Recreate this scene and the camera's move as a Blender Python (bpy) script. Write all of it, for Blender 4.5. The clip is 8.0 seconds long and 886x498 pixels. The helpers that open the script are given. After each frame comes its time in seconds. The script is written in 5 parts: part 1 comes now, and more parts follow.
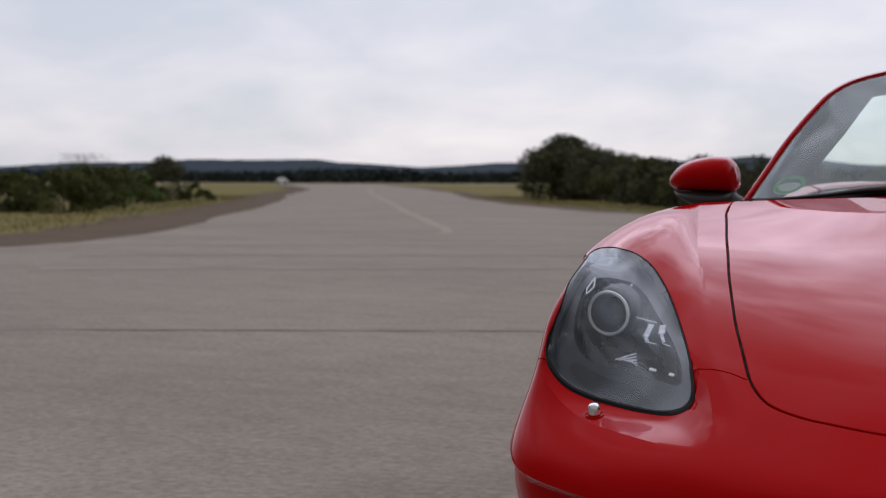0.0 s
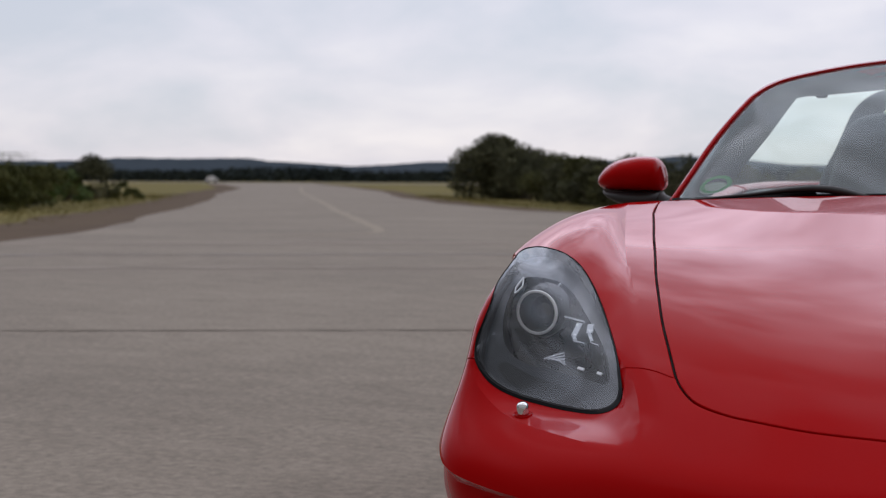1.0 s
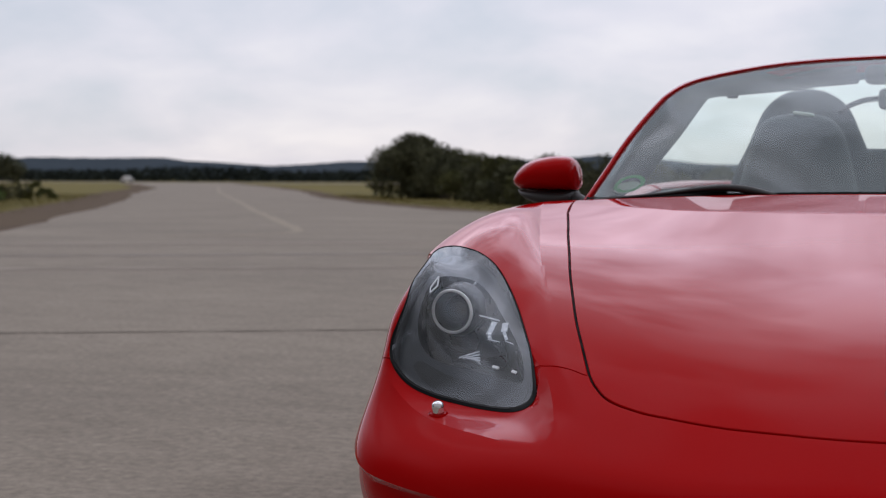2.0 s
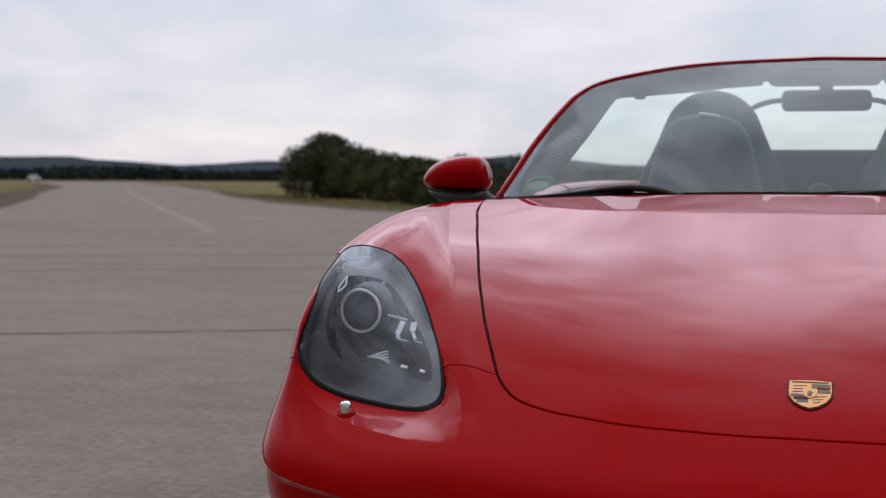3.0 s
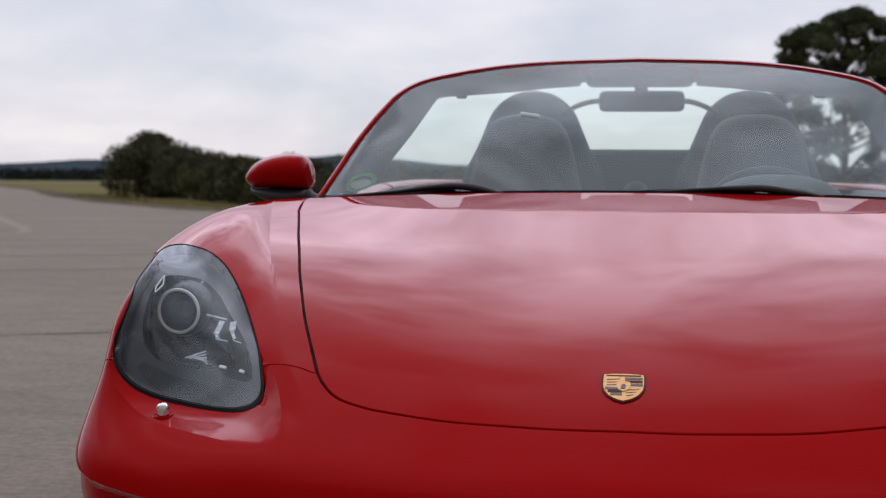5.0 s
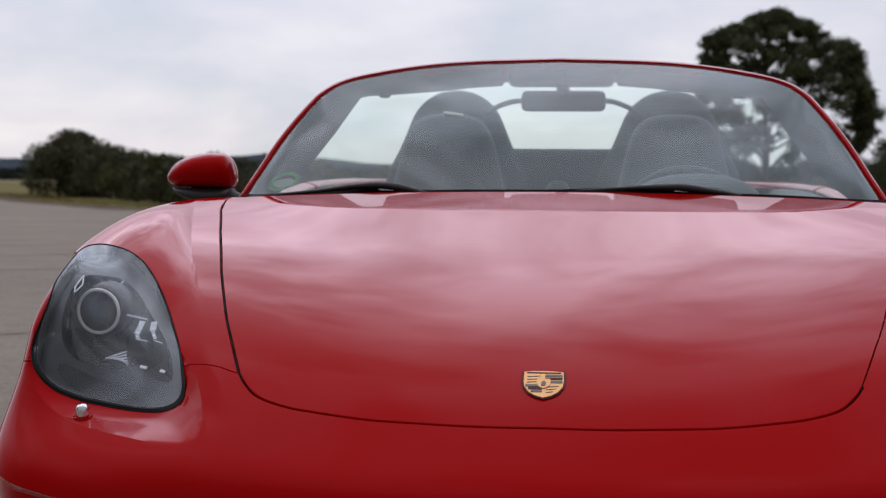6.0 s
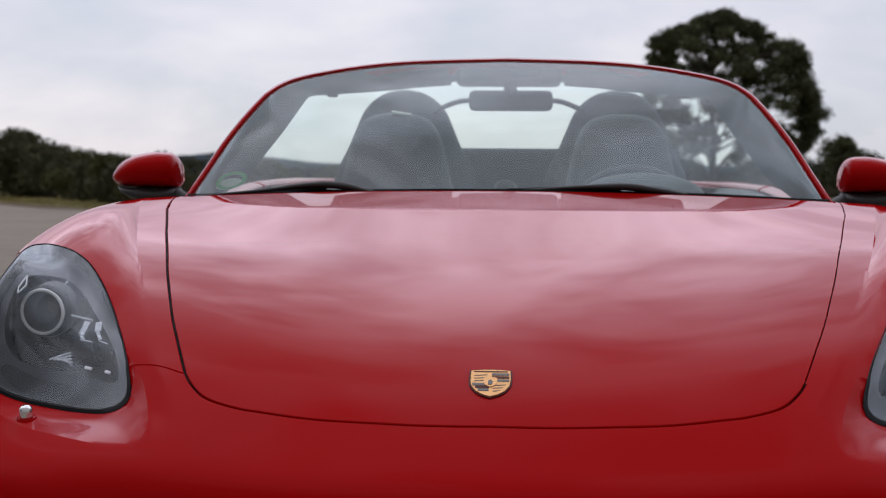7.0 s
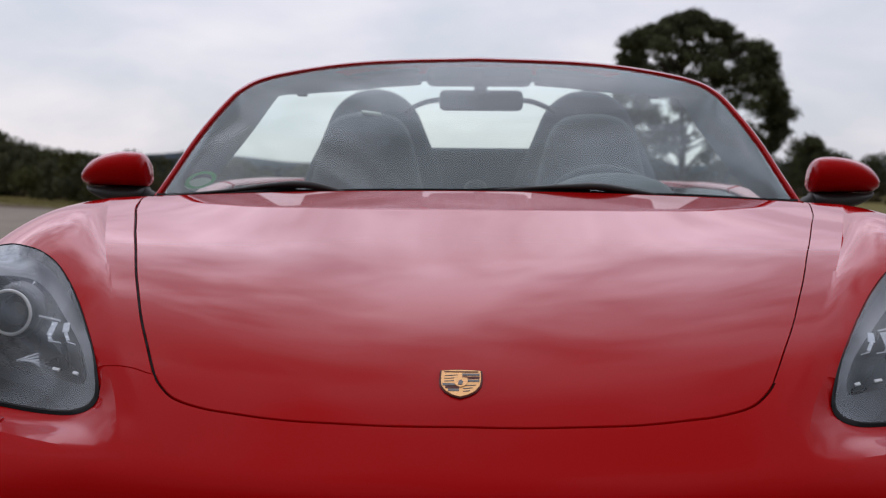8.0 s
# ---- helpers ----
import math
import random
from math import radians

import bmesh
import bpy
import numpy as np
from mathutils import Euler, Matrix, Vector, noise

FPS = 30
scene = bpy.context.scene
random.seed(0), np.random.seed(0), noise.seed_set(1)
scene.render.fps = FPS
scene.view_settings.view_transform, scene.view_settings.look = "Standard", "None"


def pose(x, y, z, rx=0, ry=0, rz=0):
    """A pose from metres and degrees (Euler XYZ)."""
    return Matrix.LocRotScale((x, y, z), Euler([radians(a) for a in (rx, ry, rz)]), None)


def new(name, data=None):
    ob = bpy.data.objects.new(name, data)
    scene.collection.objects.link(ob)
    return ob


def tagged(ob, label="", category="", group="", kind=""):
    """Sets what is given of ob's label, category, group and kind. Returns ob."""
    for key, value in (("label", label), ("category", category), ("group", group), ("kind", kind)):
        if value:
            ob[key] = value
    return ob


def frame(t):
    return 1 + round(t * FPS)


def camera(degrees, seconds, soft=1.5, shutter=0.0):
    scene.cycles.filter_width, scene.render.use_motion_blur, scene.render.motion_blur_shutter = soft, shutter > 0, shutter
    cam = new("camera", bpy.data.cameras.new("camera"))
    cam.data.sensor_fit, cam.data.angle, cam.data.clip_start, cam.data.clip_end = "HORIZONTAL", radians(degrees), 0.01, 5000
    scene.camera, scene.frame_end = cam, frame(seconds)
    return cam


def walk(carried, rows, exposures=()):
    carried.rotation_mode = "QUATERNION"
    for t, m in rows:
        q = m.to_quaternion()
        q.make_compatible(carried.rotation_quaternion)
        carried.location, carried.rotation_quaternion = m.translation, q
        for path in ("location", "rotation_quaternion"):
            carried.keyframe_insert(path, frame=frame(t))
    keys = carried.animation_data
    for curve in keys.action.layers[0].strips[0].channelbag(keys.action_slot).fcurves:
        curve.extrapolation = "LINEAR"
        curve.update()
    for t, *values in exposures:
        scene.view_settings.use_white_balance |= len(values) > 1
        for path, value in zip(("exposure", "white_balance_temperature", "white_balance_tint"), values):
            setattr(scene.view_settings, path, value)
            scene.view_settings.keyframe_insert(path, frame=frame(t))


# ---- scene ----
# ---- camera and its walk ----
cam = camera(36.18, 8.0, soft=1.05)
cam.data.dof.use_dof, cam.data.dof.focus_distance, cam.data.dof.aperture_fstop = True, 2.35, 6.5
# seconds, yaw, pitch, roll in degrees, eye in metres
PATH = [
    (0.0, 25.851, -2.903, 0.187, 0.0045, -1.7993, 0.8975),
    (0.5, 24.513, -2.904, 0.215, 0.0055, -1.7964, 0.8978),
    (1.0, 22.949, -2.933, 0.262, 0.0071, -1.7940, 0.8985),
    (2.5, 17.710, -2.928, 0.260, 0.0176, -1.7894, 0.8981),
    (3.0, 15.842, -2.921, 0.378, 0.0201, -1.7858, 0.8969),
    (3.5, 13.967, -2.907, 0.432, 0.0212, -1.7810, 0.8958),
    (4.0, 12.018, -2.892, 0.525, 0.0242, -1.7770, 0.8946),
    (4.5, 10.310, -2.887, 0.491, 0.0285, -1.7763, 0.8942),
    (6.0, 5.512, -2.910, 0.437, 0.0429, -1.7877, 0.8948),
    (6.5, 4.339, -2.913, 0.457, 0.0456, -1.7896, 0.8946),
    (7.0, 3.374, -2.916, 0.446, 0.0470, -1.7898, 0.8946),
    (7.5, 2.715, -2.931, 0.483, 0.0468, -1.7893, 0.8951),
    (8.0, 2.129, -2.937, 0.490, 0.0474, -1.7875, 0.8958),
]
walk(cam, [(t, pose(x, y, z, 0, 0, yaw) @ pose(0, 0, 0, 90 + pitch) @ pose(0, 0, 0, 0, 0, roll)) for t, yaw, pitch, roll, x, y, z in PATH],
     exposures=[(0.0, 0.0), (8.0, 0.0)])

# ---- world and light ----
SUN_EL, SUN_ROT = 50.0, -20.0
world = bpy.data.worlds.new("overcast_sky")
scene.world = world
world.use_nodes = True
wt = world.node_tree
wt.nodes.clear()


def wnode(kind, **values):
    n = wt.nodes.new(kind)
    for key, v in values.items():
        n.inputs[key].default_value = v
    return n


w_out, w_bg = wnode("ShaderNodeOutputWorld"), wnode("ShaderNodeBackground", Strength=1.0)
w_sky = wnode("ShaderNodeTexSky")
w_sky.sky_type, w_sky.sun_disc = "NISHITA", False
w_sky.sun_elevation, w_sky.sun_rotation = radians(SUN_EL), radians(SUN_ROT)
w_dim = wnode("ShaderNodeVectorMath")
w_dim.operation = "SCALE"
w_dim.inputs["Scale"].default_value = 0.10
w_co, w_sep = wnode("ShaderNodeTexCoord"), wnode("ShaderNodeSeparateXYZ")
w_up = wnode("ShaderNodeMath")
w_up.operation = "MAXIMUM"
w_up.inputs[1].default_value = 0.0
w_add = wnode("ShaderNodeMath")
w_add.operation = "ADD"
w_add.inputs[1].default_value = 0.30
w_px, w_py = wnode("ShaderNodeMath"), wnode("ShaderNodeMath")
w_px.operation = w_py.operation = "DIVIDE"
w_flat = wnode("ShaderNodeCombineXYZ")
w_n1 = wnode("ShaderNodeTexNoise", Scale=2.3, Detail=9.0, Roughness=0.53, Distortion=0.25)
w_n2 = wnode("ShaderNodeTexNoise", Scale=0.8, Detail=3.0, Roughness=0.5)
w_mixn = wnode("ShaderNodeMix")
w_mixn.inputs[0].default_value = 0.45
w_ramp = wnode("ShaderNodeValToRGB")
ramp = w_ramp.color_ramp
ramp.elements[0].position, ramp.elements[0].color = 0.40, (0.59, 0.615, 0.71, 1)
ramp.elements[1].position, ramp.elements[1].color = 0.60, (0.85, 0.815, 0.87, 1)
mid = ramp.elements.new(0.50)
mid.color = (0.715, 0.70, 0.79, 1)
w_mix = wnode("ShaderNodeMix")
w_mix.data_type = "RGBA"
w_mix.inputs[0].default_value = 0.86
# the cloud deck is brighter towards the veiled sun, ahead and above
w_lift = wnode("ShaderNodeMapRange")
for i, v in ((1, 0.05), (2, 0.75), (3, 0.16), (4, 1.0)):
    w_lift.inputs[i].default_value = v
w_lift.interpolation_type = "SMOOTHERSTEP"
w_toward = wnode("ShaderNodeVectorMath")
w_toward.operation = "DOT_PRODUCT"
w_toward.inputs[1].default_value = (-0.10, 0.80, 0.59)
# thinner, brighter cloud higher up
w_rise = wnode("ShaderNodeMapRange")
w_rise.interpolation_type = "SMOOTHSTEP"
for i, v in ((1, 0.16), (2, 0.55), (3, 1.0), (4, 2.42)):
    w_rise.inputs[i].default_value = v
w_sum2 = wnode("ShaderNodeMath")
w_sum2.operation = "MULTIPLY"
# glow of the veiled sun
w_pos, w_pow, w_glow, w_sum = (wnode("ShaderNodeMath") for _ in range(4))
w_pos.operation, w_pow.operation, w_glow.operation, w_sum.operation = "MAXIMUM", "POWER", "MULTIPLY", "ADD"
w_pos.inputs[1].default_value, w_pow.inputs[1].default_value, w_glow.inputs[1].default_value = 0.0, 6.0, 0.16
# the clouds are more broken higher up
w_n3 = wnode("ShaderNodeTexNoise", Scale=4.2, Detail=10.0, Roughness=0.57, Distortion=0.35)
w_long = wnode("ShaderNodeMapping")
w_long.inputs["Scale"].default_value = (-0.85, 1.0, 1.0)
w_long.inputs["Location"].default_value = (1.3, 0.75, 0.0)
w_high = wnode("ShaderNodeMapRange")
for i, v in ((1, 0.20), (2, 0.56), (3, 0.0), (4, 0.54)):
    w_high.inputs[i].default_value = v
w_gap = wnode("ShaderNodeMapRange")
for i, v in ((1, 0.40), (2, 0.60), (3, 1.0), (4, 0.0)):
    w_gap.inputs[i].default_value = v
w_shade, w_keep, w_total = (wnode("ShaderNodeMath") for _ in range(3))
w_shade.operation, w_keep.operation, w_total.operation = "MULTIPLY", "SUBTRACT", "MULTIPLY"
w_keep.inputs[0].default_value = 1.0
w_bright = wnode("ShaderNodeVectorMath")
w_bright.operation = "SCALE"
for a, b in ((w_co.outputs["Generated"], w_sep.inputs[0]), (w_sep.outputs["Z"], w_up.inputs[0]), (w_up.outputs[0], w_add.inputs[0]),
             (w_sep.outputs["X"], w_px.inputs[0]), (w_add.outputs[0], w_px.inputs[1]), (w_sep.outputs["Y"], w_py.inputs[0]), (w_add.outputs[0], w_py.inputs[1]),
             (w_px.outputs[0], w_flat.inputs["X"]), (w_py.outputs[0], w_flat.inputs["Y"]), (w_flat.outputs[0], w_n1.inputs["Vector"]), (w_flat.outputs[0], w_n2.inputs["Vector"]),
             (w_n1.outputs["Fac"], w_mixn.inputs[2]), (w_n2.outputs["Fac"], w_mixn.inputs[3]), (w_mixn.outputs[0], w_ramp.inputs[0]),
             (w_sky.outputs[0], w_dim.inputs[0]), (w_dim.outputs[0], w_mix.inputs[6]), (w_ramp.outputs[0], w_mix.inputs[7]),
             (w_co.outputs["Generated"], w_toward.inputs[0]), (w_toward.outputs["Value"], w_lift.inputs[0]), (w_mix.outputs[2], w_bright.inputs[0]), (w_toward.outputs["Value"], w_pos.inputs[0]), (w_pos.outputs[0], w_pow.inputs[0]), (w_pow.outputs[0], w_glow.inputs[0]), (w_glow.outputs[0], w_sum.inputs[0]), (w_lift.outputs[0], w_sum.inputs[1]),
             (w_flat.outputs[0], w_long.inputs[0]), (w_long.outputs[0], w_n3.inputs["Vector"]), (w_n3.outputs["Fac"], w_gap.inputs[0]), (w_up.outputs[0], w_high.inputs[0]), (w_gap.outputs[0], w_shade.inputs[0]), (w_high.outputs[0], w_shade.inputs[1]),
             (w_shade.outputs[0], w_keep.inputs[1]), (w_keep.outputs[0], w_total.inputs[0]), (w_up.outputs[0], w_rise.inputs[0]), (w_rise.outputs[0], w_sum2.inputs[0]), (w_sum.outputs[0], w_sum2.inputs[1]), (w_sum2.outputs[0], w_total.inputs[1]), (w_total.outputs[0], w_bright.inputs["Scale"]),
             (w_bright.outputs[0], w_bg.inputs["Color"]), (w_bg.outputs[0], w_out.inputs[0])):
    wt.links.new(a, b)
sun = new("sun", bpy.data.lights.new("sun", "SUN"))
sun.data.energy, sun.data.angle, sun.data.color = 0.5, radians(150), (1.0, 0.96, 0.9)
sun.matrix_world = pose(0, 0, 30, 90 - SUN_EL, 0, -SUN_ROT)

# ---- materials ----
def surface(name, low, high, scale=8.0, rough=0.6, metal=0.0, bump=0.0, fine=60.0, coat=0.0, rough_var=0.1, stretch=(1, 1, 1), spec=0.5, by_piece=0.0):
    """A principled surface whose colour wanders between two tones at two scales, with fine relief."""
    m = bpy.data.materials.new(name)
    m.use_nodes = True
    t = m.node_tree
    p = t.nodes["Principled BSDF"]
    co, mp = t.nodes.new("ShaderNodeTexCoord"), t.nodes.new("ShaderNodeMapping")
    mp.inputs["Scale"].default_value = stretch
    n1, n2 = t.nodes.new("ShaderNodeTexNoise"), t.nodes.new("ShaderNodeTexNoise")
    n1.inputs["Scale"].default_value, n1.inputs["Detail"].default_value = scale, 4
    n2.inputs["Scale"].default_value, n2.inputs["Detail"].default_value = fine, 5
    blend = t.nodes.new("ShaderNodeMix")
    blend.inputs[0].default_value = 0.4
    mix = t.nodes.new("ShaderNodeMix")
    mix.data_type = "RGBA"
    mix.inputs[6].default_value, mix.inputs[7].default_value = (*low, 1), (*high, 1)
    spread = t.nodes.new("ShaderNodeMapRange")
    for i, v in ((1, 0.3), (2, 0.7), (3, 0.0), (4, 1.0)):
        spread.inputs[i].default_value = v
    rr = t.nodes.new("ShaderNodeMapRange")
    for i, v in ((1, 0.3), (2, 0.7), (3, max(0.0, rough - rough_var)), (4, min(1.0, rough + rough_var))):
        rr.inputs[i].default_value = v
    links = [(co.outputs["Object"], mp.inputs[0]), (mp.outputs[0], n1.inputs["Vector"]), (mp.outputs[0], n2.inputs["Vector"]), (n1.outputs["Fac"], blend.inputs[2]),
             (n2.outputs["Fac"], blend.inputs[3]), (blend.outputs[0], spread.inputs[0]), (spread.outputs[0], mix.inputs[0]), (n1.outputs["Fac"], rr.inputs[0]), (rr.outputs[0], p.inputs["Roughness"])]
    tone = mix.outputs[2]
    if by_piece:
        geo, shift = t.nodes.new("ShaderNodeNewGeometry"), t.nodes.new("ShaderNodeMapRange")
        for i, v in ((3, 1 - by_piece), (4, 1 + by_piece)):
            shift.inputs[i].default_value = v
        dim = t.nodes.new("ShaderNodeVectorMath")
        dim.operation = "SCALE"
        links += [(geo.outputs["Random Per Island"], shift.inputs[0]), (tone, dim.inputs[0]), (shift.outputs[0], dim.inputs["Scale"])]
        tone = dim.outputs[0]
    links.append((tone, p.inputs["Base Color"]))
    if bump:
        b = t.nodes.new("ShaderNodeBump")
        b.inputs["Strength"].default_value, b.inputs["Distance"].default_value = 1.0, bump
        links += [(n2.outputs["Fac"], b.inputs["Height"]), (b.outputs[0], p.inputs["Normal"])]
    for a, b in links:
        t.links.new(a, b)
    p.inputs["Metallic"].default_value, p.inputs["Coat Weight"].default_value, p.inputs["Coat Roughness"].default_value = metal, coat, 0.03
    p.inputs["Specular IOR Level"].default_value = spec
    return m


def glass(name, tint, rough=0.0, ior=1.45, sky_glare=0.0, film=(1, 1, 1)):
    """Thin sheet glass: clear transmission with a mirror film on top, and an uneven pale veil for milky sky glare."""
    m = bpy.data.materials.new(name)
    m.use_nodes = True
    t = m.node_tree
    t.nodes.remove(t.nodes["Principled BSDF"])
    clear, shine, mix, fr = (t.nodes.new(k) for k in ("ShaderNodeBsdfTransparent", "ShaderNodeBsdfGlossy", "ShaderNodeMixShader", "ShaderNodeMath"))
    lw, power = t.nodes.new("ShaderNodeLayerWeight"), t.nodes.new("ShaderNodeMath")
    lw.inputs["Blend"].default_value = 0.5
    base = ((ior - 1) / (ior + 1)) ** 2
    power.operation, fr.operation = "POWER", "MULTIPLY_ADD"
    power.inputs[1].default_value, fr.inputs[1].default_value, fr.inputs[2].default_value = 5.0, 1 - base, base
    clear.inputs["Color"].default_value = (*tint, 1)
    shine.inputs["Roughness"].default_value, shine.inputs["Color"].default_value = rough, (*film, 1)
    t.links.new(lw.outputs["Facing"], power.inputs[0])
    t.links.new(power.outputs[0], fr.inputs[0])
    links = [(fr.outputs[0], mix.inputs[0]), (clear.outputs[0], mix.inputs[1]), (shine.outputs[0], mix.inputs[2]), (mix.outputs[0], t.nodes["Material Output"].inputs[0])]
    # Pale diffuse layer paints the milky sky reflection into the glass.
    if sky_glare:
        glare_coat, lay, cloud, amount, co = (t.nodes.new(k) for k in ("ShaderNodeBsdfDiffuse", "ShaderNodeMixShader", "ShaderNodeTexNoise", "ShaderNodeMapRange", "ShaderNodeTexCoord"))
        glare_coat.inputs["Color"].default_value = (0.62, 0.71, 0.72, 1)
        cloud.inputs["Scale"].default_value, cloud.inputs["Detail"].default_value = 3.5, 3
        for i, v in ((1, 0.42), (2, 0.70), (3, sky_glare * 0.45), (4, sky_glare * 3.0)):
            amount.inputs[i].default_value = v
        links = links[:3] + [(co.outputs["Object"], cloud.inputs["Vector"]), (cloud.outputs["Fac"], amount.inputs[0]), (amount.outputs[0], lay.inputs[0]), (mix.outputs[0], lay.inputs[1]), (glare_coat.outputs[0], lay.inputs[2]),
                             (lay.outputs[0], t.nodes["Material Output"].inputs[0])]
    for a, b in links:
        t.links.new(a, b)
    return m


def lacquer(name, low, high):
    """Car paint: a deep base under clear lacquer that shines mostly at a glancing view."""
    m = surface(name, low, high, scale=3, fine=900, rough=0.55, rough_var=0.02, spec=0.0)
    t = m.node_tree
    p, out = t.nodes["Principled BSDF"], t.nodes["Material Output"]
    shine, mix, lw, curve = (t.nodes.new(k) for k in ("ShaderNodeBsdfGlossy", "ShaderNodeMixShader", "ShaderNodeLayerWeight", "ShaderNodeFloatCurve"))
    shine.inputs["Roughness"].default_value, shine.inputs["Color"].default_value = 0.02, (1, 0.86, 0.90, 1)
    lw.inputs["Blend"].default_value = 0.5
    c = curve.mapping.curves[0]
    c.points[0].location, c.points[1].location = (0, 0.004), (1, 1)
    for x, y in ((0.30, 0.005), (0.45, 0.011), (0.55, 0.036), (0.62, 0.105), (0.68, 0.20), (0.74, 0.33), (0.80, 0.39), (0.88, 0.50)):
        c.points.new(x, y)
    curve.mapping.update()
    for a, b in ((lw.outputs["Facing"], curve.inputs["Value"]), (curve.outputs[0], mix.inputs[0]), (p.outputs[0], mix.inputs[1]), (shine.outputs[0], mix.inputs[2]), (mix.outputs[0], out.inputs[0])):
        t.links.new(a, b)
    return m


RED = lacquer("red_paint", (0.372, 0.0032, 0.0036), (0.392, 0.0036, 0.0042))
BLACK_PLASTIC = surface("black_plastic", (0.012, 0.012, 0.013), (0.02, 0.02, 0.021), scale=20, rough=0.5, bump=0.0003, fine=700)
RUBBER_AND_SHADE = surface("black_rubber_and_gap_shade", (0.004, 0.004, 0.005), (0.008, 0.008, 0.009), scale=30, rough=0.6, spec=0.12)
TYRE = surface("tyre_rubber", (0.014, 0.014, 0.014), (0.03, 0.029, 0.028), scale=25, rough=0.8, bump=0.001, fine=300)
ALLOY = surface("silver_alloy", (0.42, 0.43, 0.45), (0.5, 0.51, 0.53), scale=20, rough=0.28, metal=0.9)
CHROME = surface("chrome", (0.7, 0.71, 0.73), (0.78, 0.79, 0.8), scale=30, rough=0.08, metal=1.0, rough_var=0.03)
LAMP_BOWL = surface("lamp_bowl_plastic", (0.026, 0.031, 0.040), (0.036, 0.042, 0.052), scale=12, rough=0.4, spec=0.5)
LAMP_STEP = surface("lamp_step_plastic", (0.010, 0.012, 0.015), (0.015, 0.017, 0.021), scale=12, rough=0.4, spec=0.5)
# White base colour stands in for the sky gleaming on the lamp ring.
RING_GLEAM = surface("white_ring_gleam", (0.93, 0.94, 0.95), (0.97, 0.97, 0.98), scale=40, rough=0.25, spec=1.0)
LAMP_DARK = surface("lamp_dark_plastic", (0.006, 0.007, 0.009), (0.010, 0.011, 0.013), scale=14, rough=0.3)
# Trim and leather tones are lifted and blued to carry the windscreen's milky glare.
TRIM = surface("trim_cloth_glare_tint", (0.062, 0.071, 0.082), (0.076, 0.085, 0.097), scale=12, rough=0.9, spec=0.2, rough_var=0.02)
LEATHER = surface("leather_glare_tint", (0.050, 0.057, 0.065), (0.058, 0.065, 0.074), scale=9, rough=0.6, fine=30, rough_var=0.02, spec=0.3)
SILVER_TRIM = surface("silver_trim", (0.5, 0.51, 0.52), (0.6, 0.6, 0.61), scale=20, rough=0.3, metal=0.6)
GOLD = surface("gold_enamel", (0.56, 0.28, 0.095), (0.66, 0.36, 0.13), scale=80, rough=0.32, metal=0.55, fine=900)
ENAMEL_DARK = surface("dark_enamel", (0.012, 0.010, 0.012), (0.03, 0.02, 0.022), scale=60, rough=0.25)
ENAMEL_RED = surface("maroon_enamel", (0.070, 0.006, 0.006), (0.095, 0.009, 0.009), scale=60, rough=0.5, spec=0.15)
GREEN_STICKER = surface("green_sticker", (0.05, 0.36, 0.09), (0.07, 0.44, 0.12), scale=40, rough=0.5)
WHITE_STICKER = surface("white_sticker", (0.72, 0.8, 0.74), (0.8, 0.86, 0.82), scale=40, rough=0.5)
REFLECTOR = surface("bright_reflector", (0.24, 0.26, 0.28), (0.48, 0.50, 0.53), scale=90, rough=0.2, metal=0.5)
RING_WHITE = surface("satin_white_ring", (0.86, 0.87, 0.89), (0.92, 0.92, 0.93), scale=40, rough=0.3)
WHITE_PAINT = surface("white_paint", (0.7, 0.7, 0.7), (0.8, 0.8, 0.8), scale=4, rough=0.35, coat=0.5)
SCREEN_GLASS = glass("windscreen_glass", (0.795, 0.915, 0.855), ior=1.9, sky_glare=0.045, film=(0.88, 0.95, 1.0))
LENS_GLASS = glass("lamp_lens", (0.93, 0.95, 0.97), ior=1.56, film=(0.88, 0.94, 1.0))
BULB_GLASS = surface("projector_lens", (0.02, 0.022, 0.026), (0.03, 0.032, 0.036), scale=10, rough=0.06, coat=1.0, spec=0.8)


